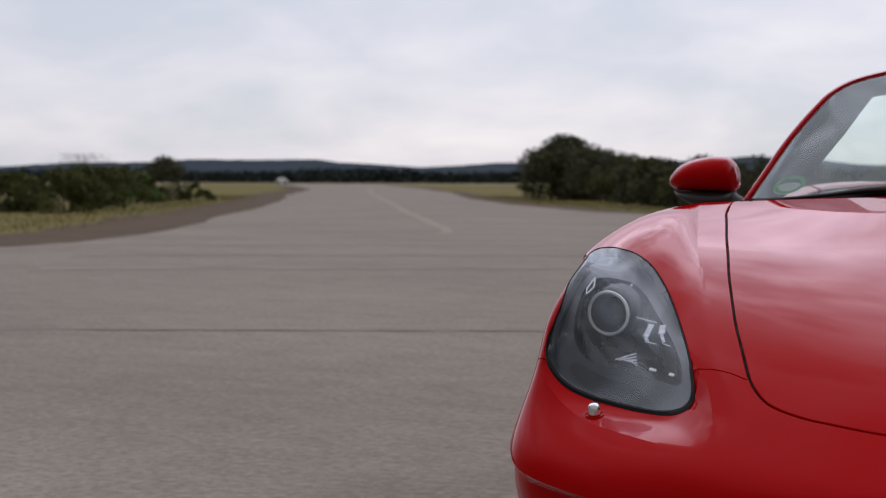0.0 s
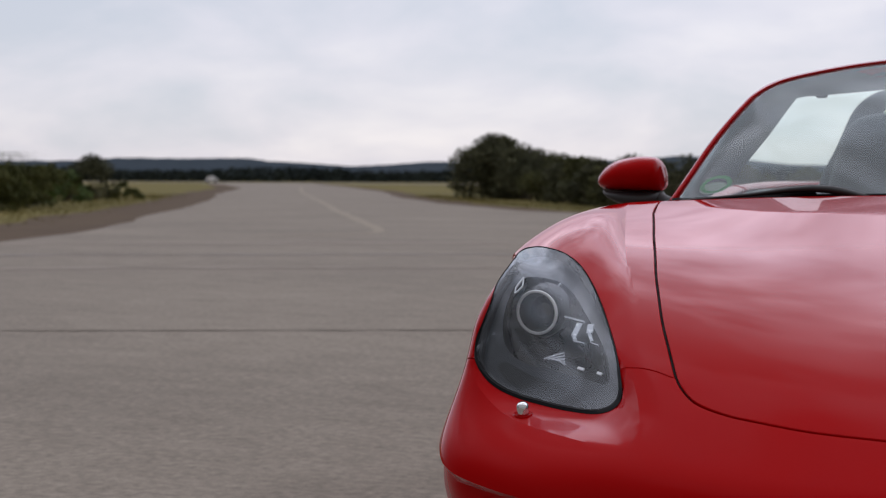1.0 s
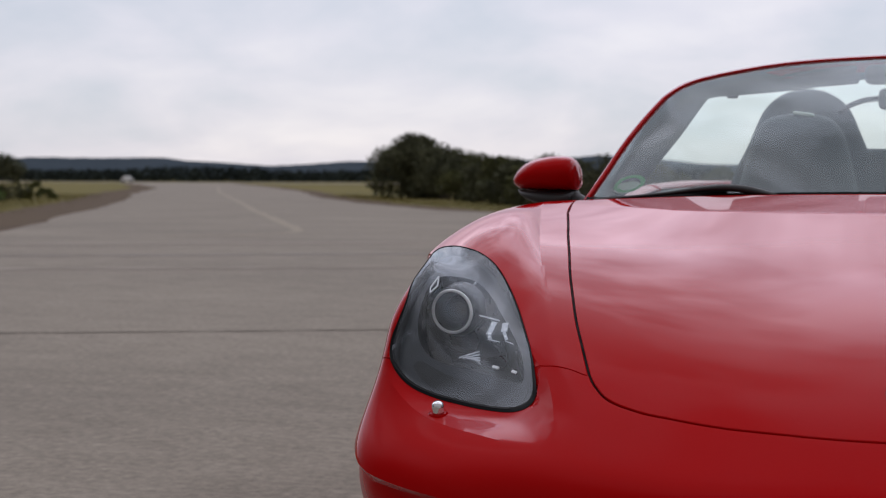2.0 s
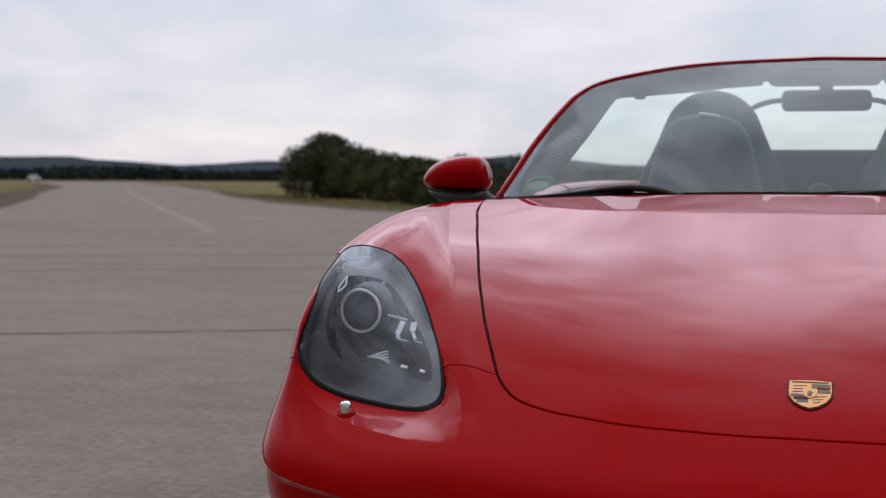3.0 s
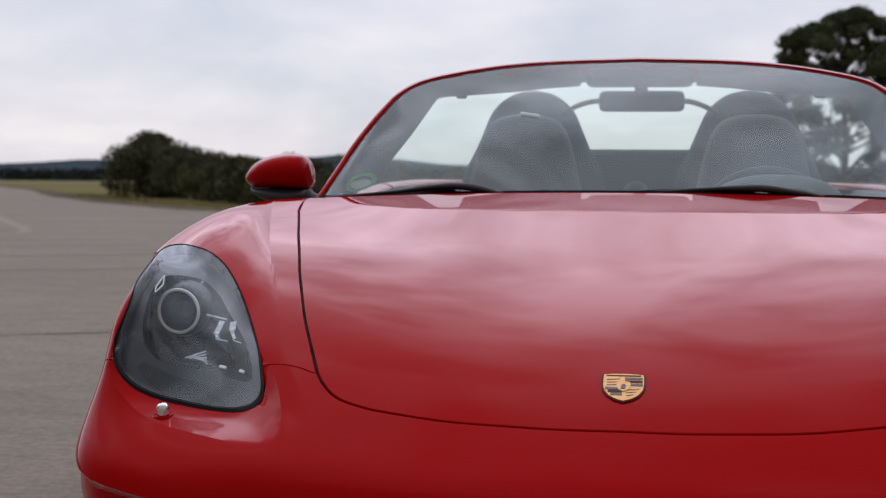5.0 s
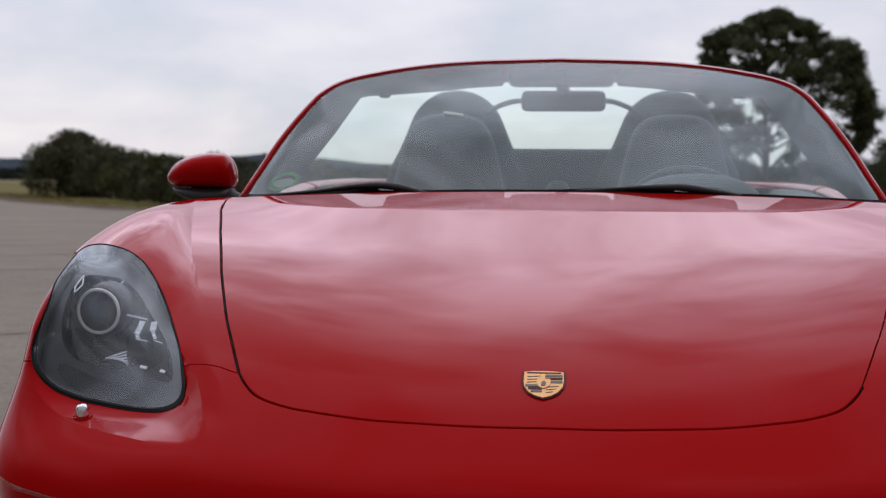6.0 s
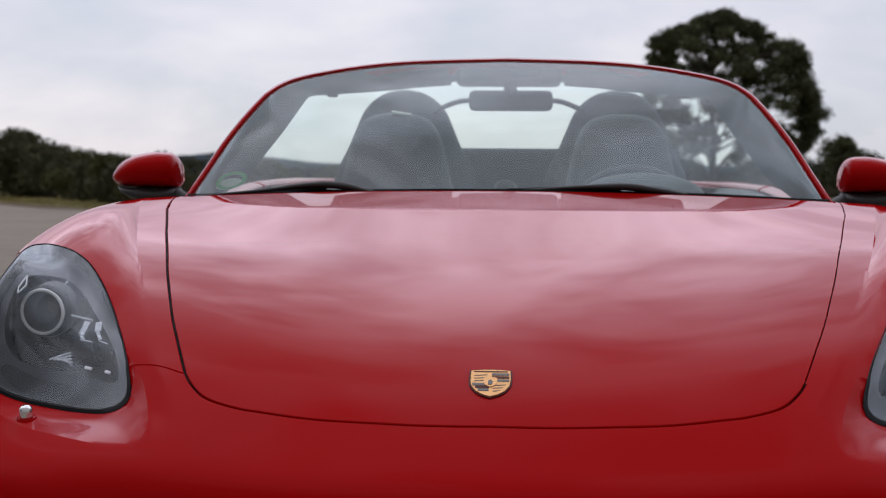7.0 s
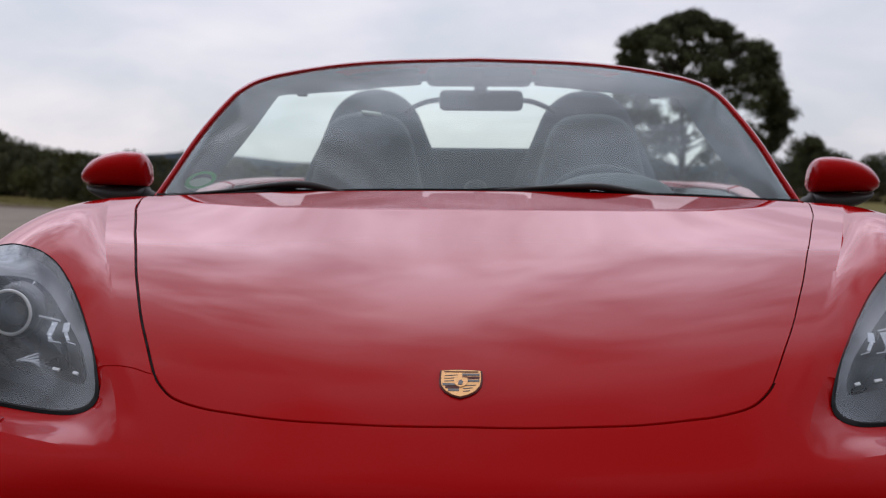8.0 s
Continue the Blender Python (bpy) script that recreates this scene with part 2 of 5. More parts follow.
def asphalt(name, low, high):
    """Old asphalt: broad stains, hand-sized mottling, grit and a few dark and pale stones."""
    m = surface(name, low, high, scale=0.5, fine=5.0, rough=0.93, rough_var=0.05, stretch=(0.6, 1, 1), spec=0.2)
    t = m.node_tree
    p = t.nodes["Principled BSDF"]
    co, grit, stone, pale, dark, bump = (t.nodes.new(k) for k in ("ShaderNodeTexCoord", "ShaderNodeTexNoise", "ShaderNodeTexVoronoi", "ShaderNodeMapRange", "ShaderNodeMapRange", "ShaderNodeBump"))
    grit.inputs["Scale"].default_value, grit.inputs["Detail"].default_value, grit.inputs["Roughness"].default_value = 26.0, 6, 0.7
    stone.inputs["Scale"].default_value = 95.0
    for n, values in ((pale, ((1, 0.34), (2, 0.68), (3, 0.76), (4, 1.24))), (dark, ((1, 0.0), (2, 0.28), (3, 0.72), (4, 1.0)))):
        for i, v in values:
            n.inputs[i].default_value = v
    one, two = (t.nodes.new("ShaderNodeVectorMath") for _ in range(2))
    one.operation = two.operation = "SCALE"
    bump.inputs["Distance"].default_value, bump.inputs["Strength"].default_value = 0.004, 0.6
    base = p.inputs["Base Color"].links[0].from_socket
    for a, b in ((co.outputs["Object"], grit.inputs["Vector"]), (co.outputs["Object"], stone.inputs["Vector"]), (grit.outputs["Fac"], pale.inputs[0]), (stone.outputs["Distance"], dark.inputs[0]),
                 (base, one.inputs[0]), (pale.outputs[0], one.inputs["Scale"]), (one.outputs[0], two.inputs[0]), (dark.outputs[0], two.inputs["Scale"]), (two.outputs[0], p.inputs["Base Color"]),
                 (grit.outputs["Fac"], bump.inputs["Height"]), (bump.outputs[0], p.inputs["Normal"])):
        t.links.new(a, b)
    return m


ASPHALT = asphalt("worn_asphalt", (0.180, 0.153, 0.123), (0.288, 0.250, 0.205))
GRASS = surface("dry_grass", (0.100, 0.096, 0.030), (0.210, 0.165, 0.060), scale=0.12, fine=3, rough=0.95, bump=0.03, spec=0.05)
VERGE = surface("brown_verge", (0.085, 0.060, 0.042), (0.14, 0.105, 0.072), scale=0.5, fine=9, rough=0.95, bump=0.02, spec=0.05)
LINE_PAINT = surface("faded_line_paint", (0.24, 0.20, 0.15), (0.32, 0.275, 0.215), scale=1.4, fine=40, rough=0.85, spec=0.2)
CRACK = surface("dark_crack", (0.145, 0.123, 0.100), (0.245, 0.212, 0.174), scale=2.5, fine=30, rough=0.95, spec=0.1)
JOINT = surface("tar_joint", (0.160, 0.136, 0.116), (0.240, 0.208, 0.178), scale=1.6, fine=20, rough=0.9)
PATCH_PALE = surface("pale_asphalt_patch", (0.235, 0.200, 0.165), (0.305, 0.262, 0.220), scale=0.5, fine=40, rough=0.9, stretch=(0.4, 1, 1), spec=0.2)
LEAF_OAK = surface("oak_leaf", (0.058, 0.064, 0.036), (0.130, 0.130, 0.074), scale=0.8, fine=6, rough=0.8, by_piece=0.45, spec=0.15)
LEAF_SHRUB = surface("shrub_leaf", (0.066, 0.076, 0.032), (0.145, 0.142, 0.062), scale=0.6, fine=6, rough=0.8, by_piece=0.4, spec=0.15)
LEAF_GREEN = surface("green_shrub_leaf", (0.062, 0.078, 0.026), (0.140, 0.138, 0.050), scale=0.6, fine=6, rough=0.8, by_piece=0.3, spec=0.15)
LEAF_LIGHT = surface("light_shrub_leaf", (0.06, 0.11, 0.02), (0.12, 0.17, 0.04), scale=0.8, fine=6, rough=0.7, by_piece=0.5)
NEEDLE = surface("pine_needle", (0.062, 0.074, 0.042), (0.135, 0.145, 0.080), scale=0.7, fine=6, rough=0.8, by_piece=0.45, spec=0.15)
HEATH = surface("brown_heath", (0.05, 0.042, 0.022), (0.10, 0.085, 0.045), scale=0.4, fine=5, rough=0.9, by_piece=0.5)
BARK = surface("bark", (0.05, 0.04, 0.032), (0.11, 0.09, 0.07), scale=6, fine=40, rough=0.95, bump=0.02)
# Bluish distance haze is put into the hills' base colour.
HILL = surface("hazed_forest", (0.046, 0.060, 0.074), (0.064, 0.079, 0.094), scale=0.012, fine=0.12, rough=1.0, spec=0.0)
# The far pines are lightened and blued in colour to carry haze.
BELT = surface("hazed_pines", (0.034, 0.044, 0.042), (0.052, 0.062, 0.056), scale=0.05, fine=0.6, rough=1.0, by_piece=0.25, spec=0.0)

# ---- mesh helpers ----
rng = np.random.default_rng(7)


def add_mesh(name, verts, faces, material, parent=None, label="", smooth=True, sharp=None):
    me = bpy.data.meshes.new(name)
    me.from_pydata([tuple(map(float, v)) for v in verts], [], [tuple(map(int, f)) for f in faces])
    me.materials.append(material)
    if smooth:
        me.shade_smooth()
        if sharp:
            me.set_sharp_from_angle(angle=radians(sharp))
    ob = new(name, me)
    if parent:
        ob.parent = parent
    return tagged(ob, label) if label else ob


def part(name, bm, material, parent=None, label="", sharp=35):
    me = bpy.data.meshes.new(name)
    bm.to_mesh(me)
    bm.free()
    me.materials.append(material)
    me.shade_smooth()
    me.set_sharp_from_angle(angle=radians(sharp))
    ob = new(name, me)
    if parent:
        ob.parent = parent
    return tagged(ob, label) if label else ob


def rounded_box(size, at=(0, 0, 0), bevel=0.01, turn=(0, 0, 0), bm=None, segments=3):
    bm = bm or bmesh.new()
    made = bmesh.ops.create_cube(bm, size=1.0, matrix=pose(*at, *turn) @ Matrix.Diagonal((*size, 1)))
    if bevel:
        edges = list({e for v in made["verts"] for e in v.link_edges})
        bmesh.ops.bevel(bm, geom=edges, offset=bevel, segments=segments, affect="EDGES", profile=0.5)
    return bm


def smooth_line(points, n):
    """A Catmull-Rom curve through the points, at n even steps of its parameter."""
    p = np.array(points, float)
    p = np.vstack([2 * p[0] - p[1], p, 2 * p[-1] - p[-2]])
    t = np.linspace(0, len(p) - 3 - 1e-9, n)
    i = t.astype(int)
    u = (t - i)[:, None]
    a, b, c, d = p[i], p[i + 1], p[i + 2], p[i + 3]
    return 0.5 * (2 * b + (c - a) * u + (2 * a - 5 * b + 4 * c - d) * u**2 + (3 * b - a - 3 * c + d) * u**3)


def tube_data(line, radius, sides=10, squash=1.0):
    """Verts and faces of a tube along a line; radius is one number or one for each point."""
    line = np.array(line, float)
    r = np.broadcast_to(np.asarray(radius, float), (len(line),))
    way = np.gradient(line, axis=0)
    way /= np.linalg.norm(way, axis=1, keepdims=True) + 1e-9
    side = np.cross(way, (0, 0, 1.0))
    weak = np.linalg.norm(side, axis=1) < 1e-3
    side[weak] = (1, 0, 0)
    side /= np.linalg.norm(side, axis=1, keepdims=True)
    up = np.cross(side, way)
    verts = []
    for k in range(len(line)):
        for j in range(sides):
            w = 2 * math.pi * j / sides
            verts.append(line[k] + r[k] * (math.cos(w) * side[k] + squash * math.sin(w) * up[k]))
    faces = [(k * sides + j, k * sides + (j + 1) % sides, (k + 1) * sides + (j + 1) % sides, (k + 1) * sides + j) for k in range(len(line) - 1) for j in range(sides)]
    faces += [tuple(range(sides))[::-1], tuple((len(line) - 1) * sides + j for j in range(sides))]
    return verts, faces


def lathe_data(profile, sides=32):
    """A surface of revolution round z from (radius, height) pairs."""
    verts = [(r * math.cos(2 * math.pi * j / sides), r * math.sin(2 * math.pi * j / sides), z) for r, z in profile for j in range(sides)]
    faces = [(k * sides + j, k * sides + (j + 1) % sides, (k + 1) * sides + (j + 1) % sides, (k + 1) * sides + j) for k in range(len(profile) - 1) for j in range(sides)]
    return verts, faces


def grid_faces(rows, cols, flip=False):
    f = [(i * cols + j, i * cols + j + 1, (i + 1) * cols + j + 1, (i + 1) * cols + j) for i in range(rows - 1) for j in range(cols - 1)]
    return [q[::-1] for q in f] if flip else f


def inside(poly, pts):
    """Which points lie inside a closed polygon."""
    x, y = pts[:, 0], pts[:, 1]
    hit = np.zeros(len(pts), bool)
    for (x0, y0), (x1, y1) in zip(poly, np.roll(poly, -1, axis=0)):
        hit ^= ((y0 > y) != (y1 > y)) & (x < (x1 - x0) * (y - y0) / (y1 - y0 + 1e-15) + x0)
    return hit


def distance_to(poly, pts, closed=True):
    best = np.full(len(pts), 9.0)
    ends = np.roll(poly, -1, axis=0) if closed else poly[1:]
    for p, q in zip(poly, ends):
        d = q - p
        u = np.clip(((pts - p) @ d) / (d @ d + 1e-15), 0, 1)
        best = np.minimum(best, np.linalg.norm(pts - p - u[:, None] * d, axis=1))
    return best

# ---- setting ----
def flat_sheet(name, outline, z, material, label, category="", kind="structure"):
    n = len(outline)
    verts = [(x, y, z) for x, y in outline] + [(x, y, z - .05) for x, y in outline]
    ob = add_mesh(name, verts, [tuple(range(n))] + [(i, n + i, n + (i + 1) % n, (i + 1) % n) for i in range(n)], material, smooth=False)
    return tagged(ob, label, category, kind=kind)


def wavy(points, step, amount, seed):
    """A line through the points with a worn, uneven run."""
    r = np.random.default_rng(seed)
    p = np.array(points, float)
    d = np.concatenate([[0], np.cumsum(np.linalg.norm(np.diff(p, axis=0), axis=1))])
    u = np.arange(0, d[-1], step)
    q = np.stack([np.interp(u, d, p[:, k]) for k in range(2)], 1)
    wob = np.convolve(r.normal(0, 1, len(q) + 8), np.ones(5) / 5, "same")[4:-4]
    way = np.gradient(q, axis=0)
    way /= np.linalg.norm(way, axis=1, keepdims=True)
    return q + np.stack([-way[:, 1], way[:, 0]], 1) * (wob * amount)[:, None]


ground = tagged(add_mesh("ground", [(-4000, -4000, -.03), (4000, -4000, -.03), (4000, 4000, -.03), (-4000, 4000, -.03)], [(0, 1, 2, 3)], GRASS, smooth=False), "dry yellowish grassland reaching the horizon", "ground", kind="structure")
RIGHT_EDGE = [(90, 20), (40, 27), (10, 31), (-9, 32.5), (-13, 36), (-19, 45), (-27, 58), (-40, 84), (-66, 130), (-100, 187), (-125, 230)]
LEFT_EDGE = [(-110, 172), (-69, 110), (-45.7, 69.6), (-28.9, 41.6), (-22.8, 30.8), (-18.6, 23), (-16.6, 19.2), (-15.1, 16.2), (-14.16, 13.9), (-13.5, 12.2), (-17, 6), (-70, 0)]
right_edge, left_edge = wavy(RIGHT_EDGE, 1.5, .25, 3), wavy(LEFT_EDGE, 1.5, .25, 4)
apron = flat_sheet("pavement", [(-70, -90), (90, -90)] + right_edge.tolist() + [(60, 236), (60, 262), (-420, 262), (-420, 236), (-155, 236)] + left_edge.tolist(), 0, ASPHALT, "worn grey-brown asphalt apron of an airfield", "pavement")
# bare brown verges beside the asphalt
for name, edge, side, widths, seed in (("verge", left_edge, 1, (1.5, 1.9), 5), ("verge", right_edge, 1, (0.7, 1.0), 6)):
    way = np.gradient(edge, axis=0)
    way /= np.linalg.norm(way, axis=1, keepdims=True)
    r = np.random.default_rng(seed)
    w = widths[0] + (widths[1] - widths[0]) * r.random(len(edge))
    out = edge + np.stack([way[:, 1], -way[:, 0]], 1) * w[:, None]
    inn = edge + np.stack([way[:, 1], -way[:, 0]], 1) * -0.6
    if ((out[len(out) // 2] - edge[len(edge) // 2]) @ (np.array([-30, 20]) if seed == 5 else np.array([10, 30]))) < 0:
        out, inn = 2 * edge - out, 2 * edge - inn
    verts = [(x, y, .005) for x, y in inn] + [(x, y, .005) for x, y in edge] + [(x, y, -.02) for x, y in out]
    n = len(edge)
    tagged(add_mesh(name, verts, [(k * n + i, k * n + i + 1, (k + 1) * n + i + 1, (k + 1) * n + i) for k in (0, 1) for i in range(n - 1)], VERGE, smooth=False), "bare brown earth verge beside the asphalt", "verge", kind="structure")


def ground_strip(name, points, width, z, material, label, step=.4, wobble=.02, seed=1, vary=.3):
    p = wavy(points, step, wobble, seed)
    r = np.random.default_rng(seed + 100)
    way = np.gradient(p, axis=0)
    way /= np.linalg.norm(way, axis=1, keepdims=True)
    w = width / 2 * (1 + vary * (r.random(len(p)) - .5) * 2)
    nrm = np.stack([-way[:, 1], way[:, 0]], 1) * w[:, None]
    verts = [(x, y, z) for x, y in p + nrm] + [(x, y, z) for x, y in p - nrm]
    n = len(p)
    return tagged(add_mesh(name, verts, [(n + i, n + i + 1, i + 1, i) for i in range(n - 1)], material, smooth=False), label, name.replace("_", " "), kind="structure")


ground_strip("taxi_line", [(-120, 210), (-75, 134), (-45.2, 80), (-26.1, 47), (-17.8, 32.5), (-13.2, 24.7), (-10.9, 20.8), (-10.1, 19.3), (-9.9, 18.4), (-10.2, 17.4), (-11.2, 16.6)], .24, .004, LINE_PAINT, "faded pale guide line curving over the asphalt", .6, .03, 11)
# repairs and joints across the apron
ground_strip("asphalt_joint", [(-13.4, 12.4), (-12.3, 13.1), (-8.9, 15.07), (-4, 17.6), (6, 22.5)], .45, .004, PATCH_PALE, "pale joint across the asphalt", .5, .06, 12)
ground_strip("asphalt_joint", [(-9.5, 8.6), (-8.45, 9.3), (-5, 11.1), (0, 13.8)], .30, .004, PATCH_PALE, "pale worn strip across the asphalt", .4, .06, 15, .7)
ground_strip("asphalt_joint", [(-10.8, 10.6), (-9.0, 11.6), (-5.5, 13.6), (-1, 16)], .22, .004, JOINT, "darker worn strip across the asphalt", .4, .08, 18, .8)
ground_strip("asphalt_crack", [(-6.4, 4.0), (-4.7, 4.85), (-3.1, 5.65), (-1.2, 6.5)], .032, .004, CRACK, "narrow dark crack across the asphalt", .25, .03, 23, .8)
ground_strip("far_road", [(-420, 330), (-180, 290), (60, 250)], 9, -.005, PATCH_PALE, "pale far road", 8, .3, 19, .2)

# hills on the horizon: bearing from the nose's axis (right positive) and elevation angle of the ridge
RIDGE = [(-75, .55), (-60, .50), (-50, .52), (-43.9, .45), (-42.6, .545), (-41.1, .624), (-37.7, .69), (-36.5, .79), (-33.8, .78), (-31.2, .82), (-30.2, .69), (-28.3, .6), (-26.9, .51), (-25.5, .56), (-23.6, .70), (-20, .72),
         (-15.4, .80), (-13.5, .97), (-12.9, 1.0), (-10.8, .85), (-8.7, .64), (-4, .5), (4, .55), (14, .75), (30, .6), (60, .5)]
ba = np.arange(-75, 60, .12)
el = np.interp(ba, [q[0] for q in RIDGE], [q[1] for q in RIDGE]) + .04
bump = np.array([noise.noise((b * 1.7, 3.1, 0)) * .022 + noise.noise((b * 6, 1.7, 0)) * .014 + noise.noise((b * 0.35, 9, 0)) * .03 for b in ba])
hill_rows = []
for depth, share in ((1500, 0.0), (1650, .45), (1800, .8), (2000, 1.0), (2300, .7), (2600, 0)):
    top = np.tan(np.radians(el + bump)) * 2000 * share + .9
    hill_rows.append(np.stack([depth * np.sin(np.radians(ba)), depth * np.cos(np.radians(ba)), top - (3 if share == 0 else 0)], 1))
tagged(add_mesh("hills", np.vstack(hill_rows), grid_faces(6, len(ba), True), HILL), "low wooded hills, bluish distance haze put into their colour", "hills", kind="structure")


# ---- vegetation ----
def leaf_mesh(name, centres, size, material, parent, r, flat=0.0, long=1.0, label=""):
    """Many small bent leaves, one quad pair each, turned at random."""
    n = len(centres)
    d = r.normal(size=(n, 3))
    d[:, 2] *= 1 - flat
    d /= np.linalg.norm(d, axis=1, keepdims=True)
    e = np.cross(d, r.normal(size=(n, 3)))
    e /= np.linalg.norm(e, axis=1, keepdims=True)
    s = size * (.6 + .8 * r.random(n))[:, None]
    nrm = np.cross(d, e) * s * .25
    v = np.stack([centres - d * s * long * .5, centres - e * s * .32 + nrm, centres + d * s * long * .5, centres + e * s * .32 + nrm], 1).reshape(-1, 3)
    k = np.arange(n) * 4
    f = np.concatenate([np.stack([k, k + 1, k + 2], 1), np.stack([k, k + 2, k + 3], 1)])
    return add_mesh(name, v, f, material, parent, label, smooth=False)


def cloud_of(r, blobs, n, shell=.45, feather=0.0):
    """Points in a set of blobs, thicker towards each blob's skin."""
    b = np.array(blobs, float)
    w = b[:, 3] * b[:, 4] * b[:, 5]
    pick = r.choice(len(b), n, p=w / w.sum())
    d = r.normal(size=(n, 3))
    d /= np.linalg.norm(d, axis=1, keepdims=True)
    return b[pick, :3] + d * b[pick, 3:] * (r.random(n) ** shell * (1 + feather * np.abs(r.normal(size=n))))[:, None]


def bush(name, x, y, width, height, seed, leaf, label, category="bush", leaves=5000, size=.16, lean=0.0, trunk=True, low=.0, blobs=26, group=""):
    """A broad-leaved shrub or small tree: forked stems and a ragged crown of leaf clumps."""
    r = np.random.default_rng(seed)
    root = tagged(new(name), label, category, group)
    root.matrix_world = pose(x, y, -.03)
    set_ = []
    for k in range(blobs):
        a, u = r.random() * 2 * math.pi, r.random() ** .5
        h = low + (1 - low) * r.random() ** .8
        reach = width / 2 * math.sqrt(max(.08, 1 - (2 * abs(h - .45)) ** 2)) * u
        s = (.13 + .13 * r.random()) * height
        set_.append((reach * math.cos(a) + lean * h, reach * math.sin(a), max(s * .5, h * (height - s * .8)), s * 1.15, s * 1.15, s * .85))
    if trunk:
        for k in range(5):
            tip = set_[k]
            line = smooth_line([(r.normal() * .08, r.normal() * .08, 0), (tip[0] * .35, tip[1] * .35, tip[2] * .45), tip[:3]], 10)
            add_mesh("stem", *tube_data(line, np.linspace(.05, .012, 10) * height / 2.5, 6), BARK, root)
    leaf_mesh("crown", cloud_of(r, set_, leaves), size, leaf, root, r)
    return root


# the dark holm oak and the hedge that runs from it behind the car
bush("oak", -23.7, 60.8, 4.3, 3.25, 21, LEAF_OAK, "dark evergreen oak with a broad rounded crown", "tree", 17000, .15, blobs=70, low=.05)
bush("oak", -21.6, 59.0, 3.4, 2.7, 22, LEAF_OAK, "dark evergreen oak beside the larger one", "tree", 5000, .16, blobs=28)
HEDGE = [(-20.6, 57, 3.0, 2.05, 0), (-19.0, 55, 2.6, 1.95, 0), (-17.4, 52, 2.8, 1.95, 1), (-16.2, 49.5, 2.4, 1.75, 0), (-14.9, 47, 2.2, 1.75, 1), (-14.0, 45.5, 2.2, 1.6, 0), (-12.7, 43.2, 2.0, 1.5, 1), (-11.8, 42, 2.0, 1.5, 0), (-13.5, 52, 2.6, 1.9, 0), (-11.5, 50, 2.6, 1.8, 0), (-9.5, 49, 2.4, 1.6, 1), (-15.8, 56, 3, 1.95, 0),
         (-8.0, 56, 2.2, 1.45, 1), (-5.5, 60, 2.6, 1.4, 1)]
for i, (x, y, w, h, kind) in enumerate(HEDGE):
    bush("hedge_bush", x, y, w, h * 1.1, 30 + i, LEAF_SHRUB if kind else LEAF_OAK, "dark green bush in an uneven hedge" if not kind else "grey-green bush in an uneven hedge", "bush", 3000, .13, blobs=22, group="hedge beside the apron")
# shrubs on the far grass
SHRUBS = [(-27.5, 27.0, 2.6, 1.15, 0), (-25.6, 27.2, 2.2, 1.25, 0), (-27.5, 31.0, 2.8, 1.55, 0), (-29.8, 33.0, 2.6, 1.35, 2), (-31.5, 36.5, 2.4, 1.15, 1), (-33.6, 40.5, 1.9, 1.25, 1), (-36.5, 46.0, 1.7, 2.1, 3), (-37.5, 45.8, 1.6, 1.2, 0), (-29.5, 29.0, 2.6, 1.2, 0), (-33, 33, 3, 1.2, 0), (-36.5, 47.8, 2.6, .8, 0)]
for i, (x, y, w, h, kind) in enumerate(SHRUBS):
    mat_ = (LEAF_GREEN, LEAF_LIGHT, LEAF_GREEN, LEAF_OAK)[kind]
    bush("shrub", x, y, w, h, 60 + i, mat_, ("dull green shrub on the grass", "fresh light green shrub on the grass", "tall thin-topped shrub on the grass", "dark upright shrub on the grass")[kind], "shrub", 2600 if kind != 1 else 1800, .11, blobs=18, group="shrubs on the far grass")
r_ = np.random.default_rng(90)
wisps = np.stack([-28.6 + r_.normal(0, .36, 2200), 31.5 + r_.normal(0, .4, 2200), .9 + r_.random(2200) ** 1.8 * .8], 1)
wisp = tagged(new("tall_shrub"), "thin wispy shrub taller than its neighbours", "shrub")
leaf_mesh("crown", wisps, .035, LEAF_GREEN, wisp, r_)
add_mesh("stem", *tube_data([(-28.6, 31.5, -.03), (-28.55, 31.5, .9), (-28.6, 31.5, 1.7)], [.04, .03, .01], 6), BARK, wisp)


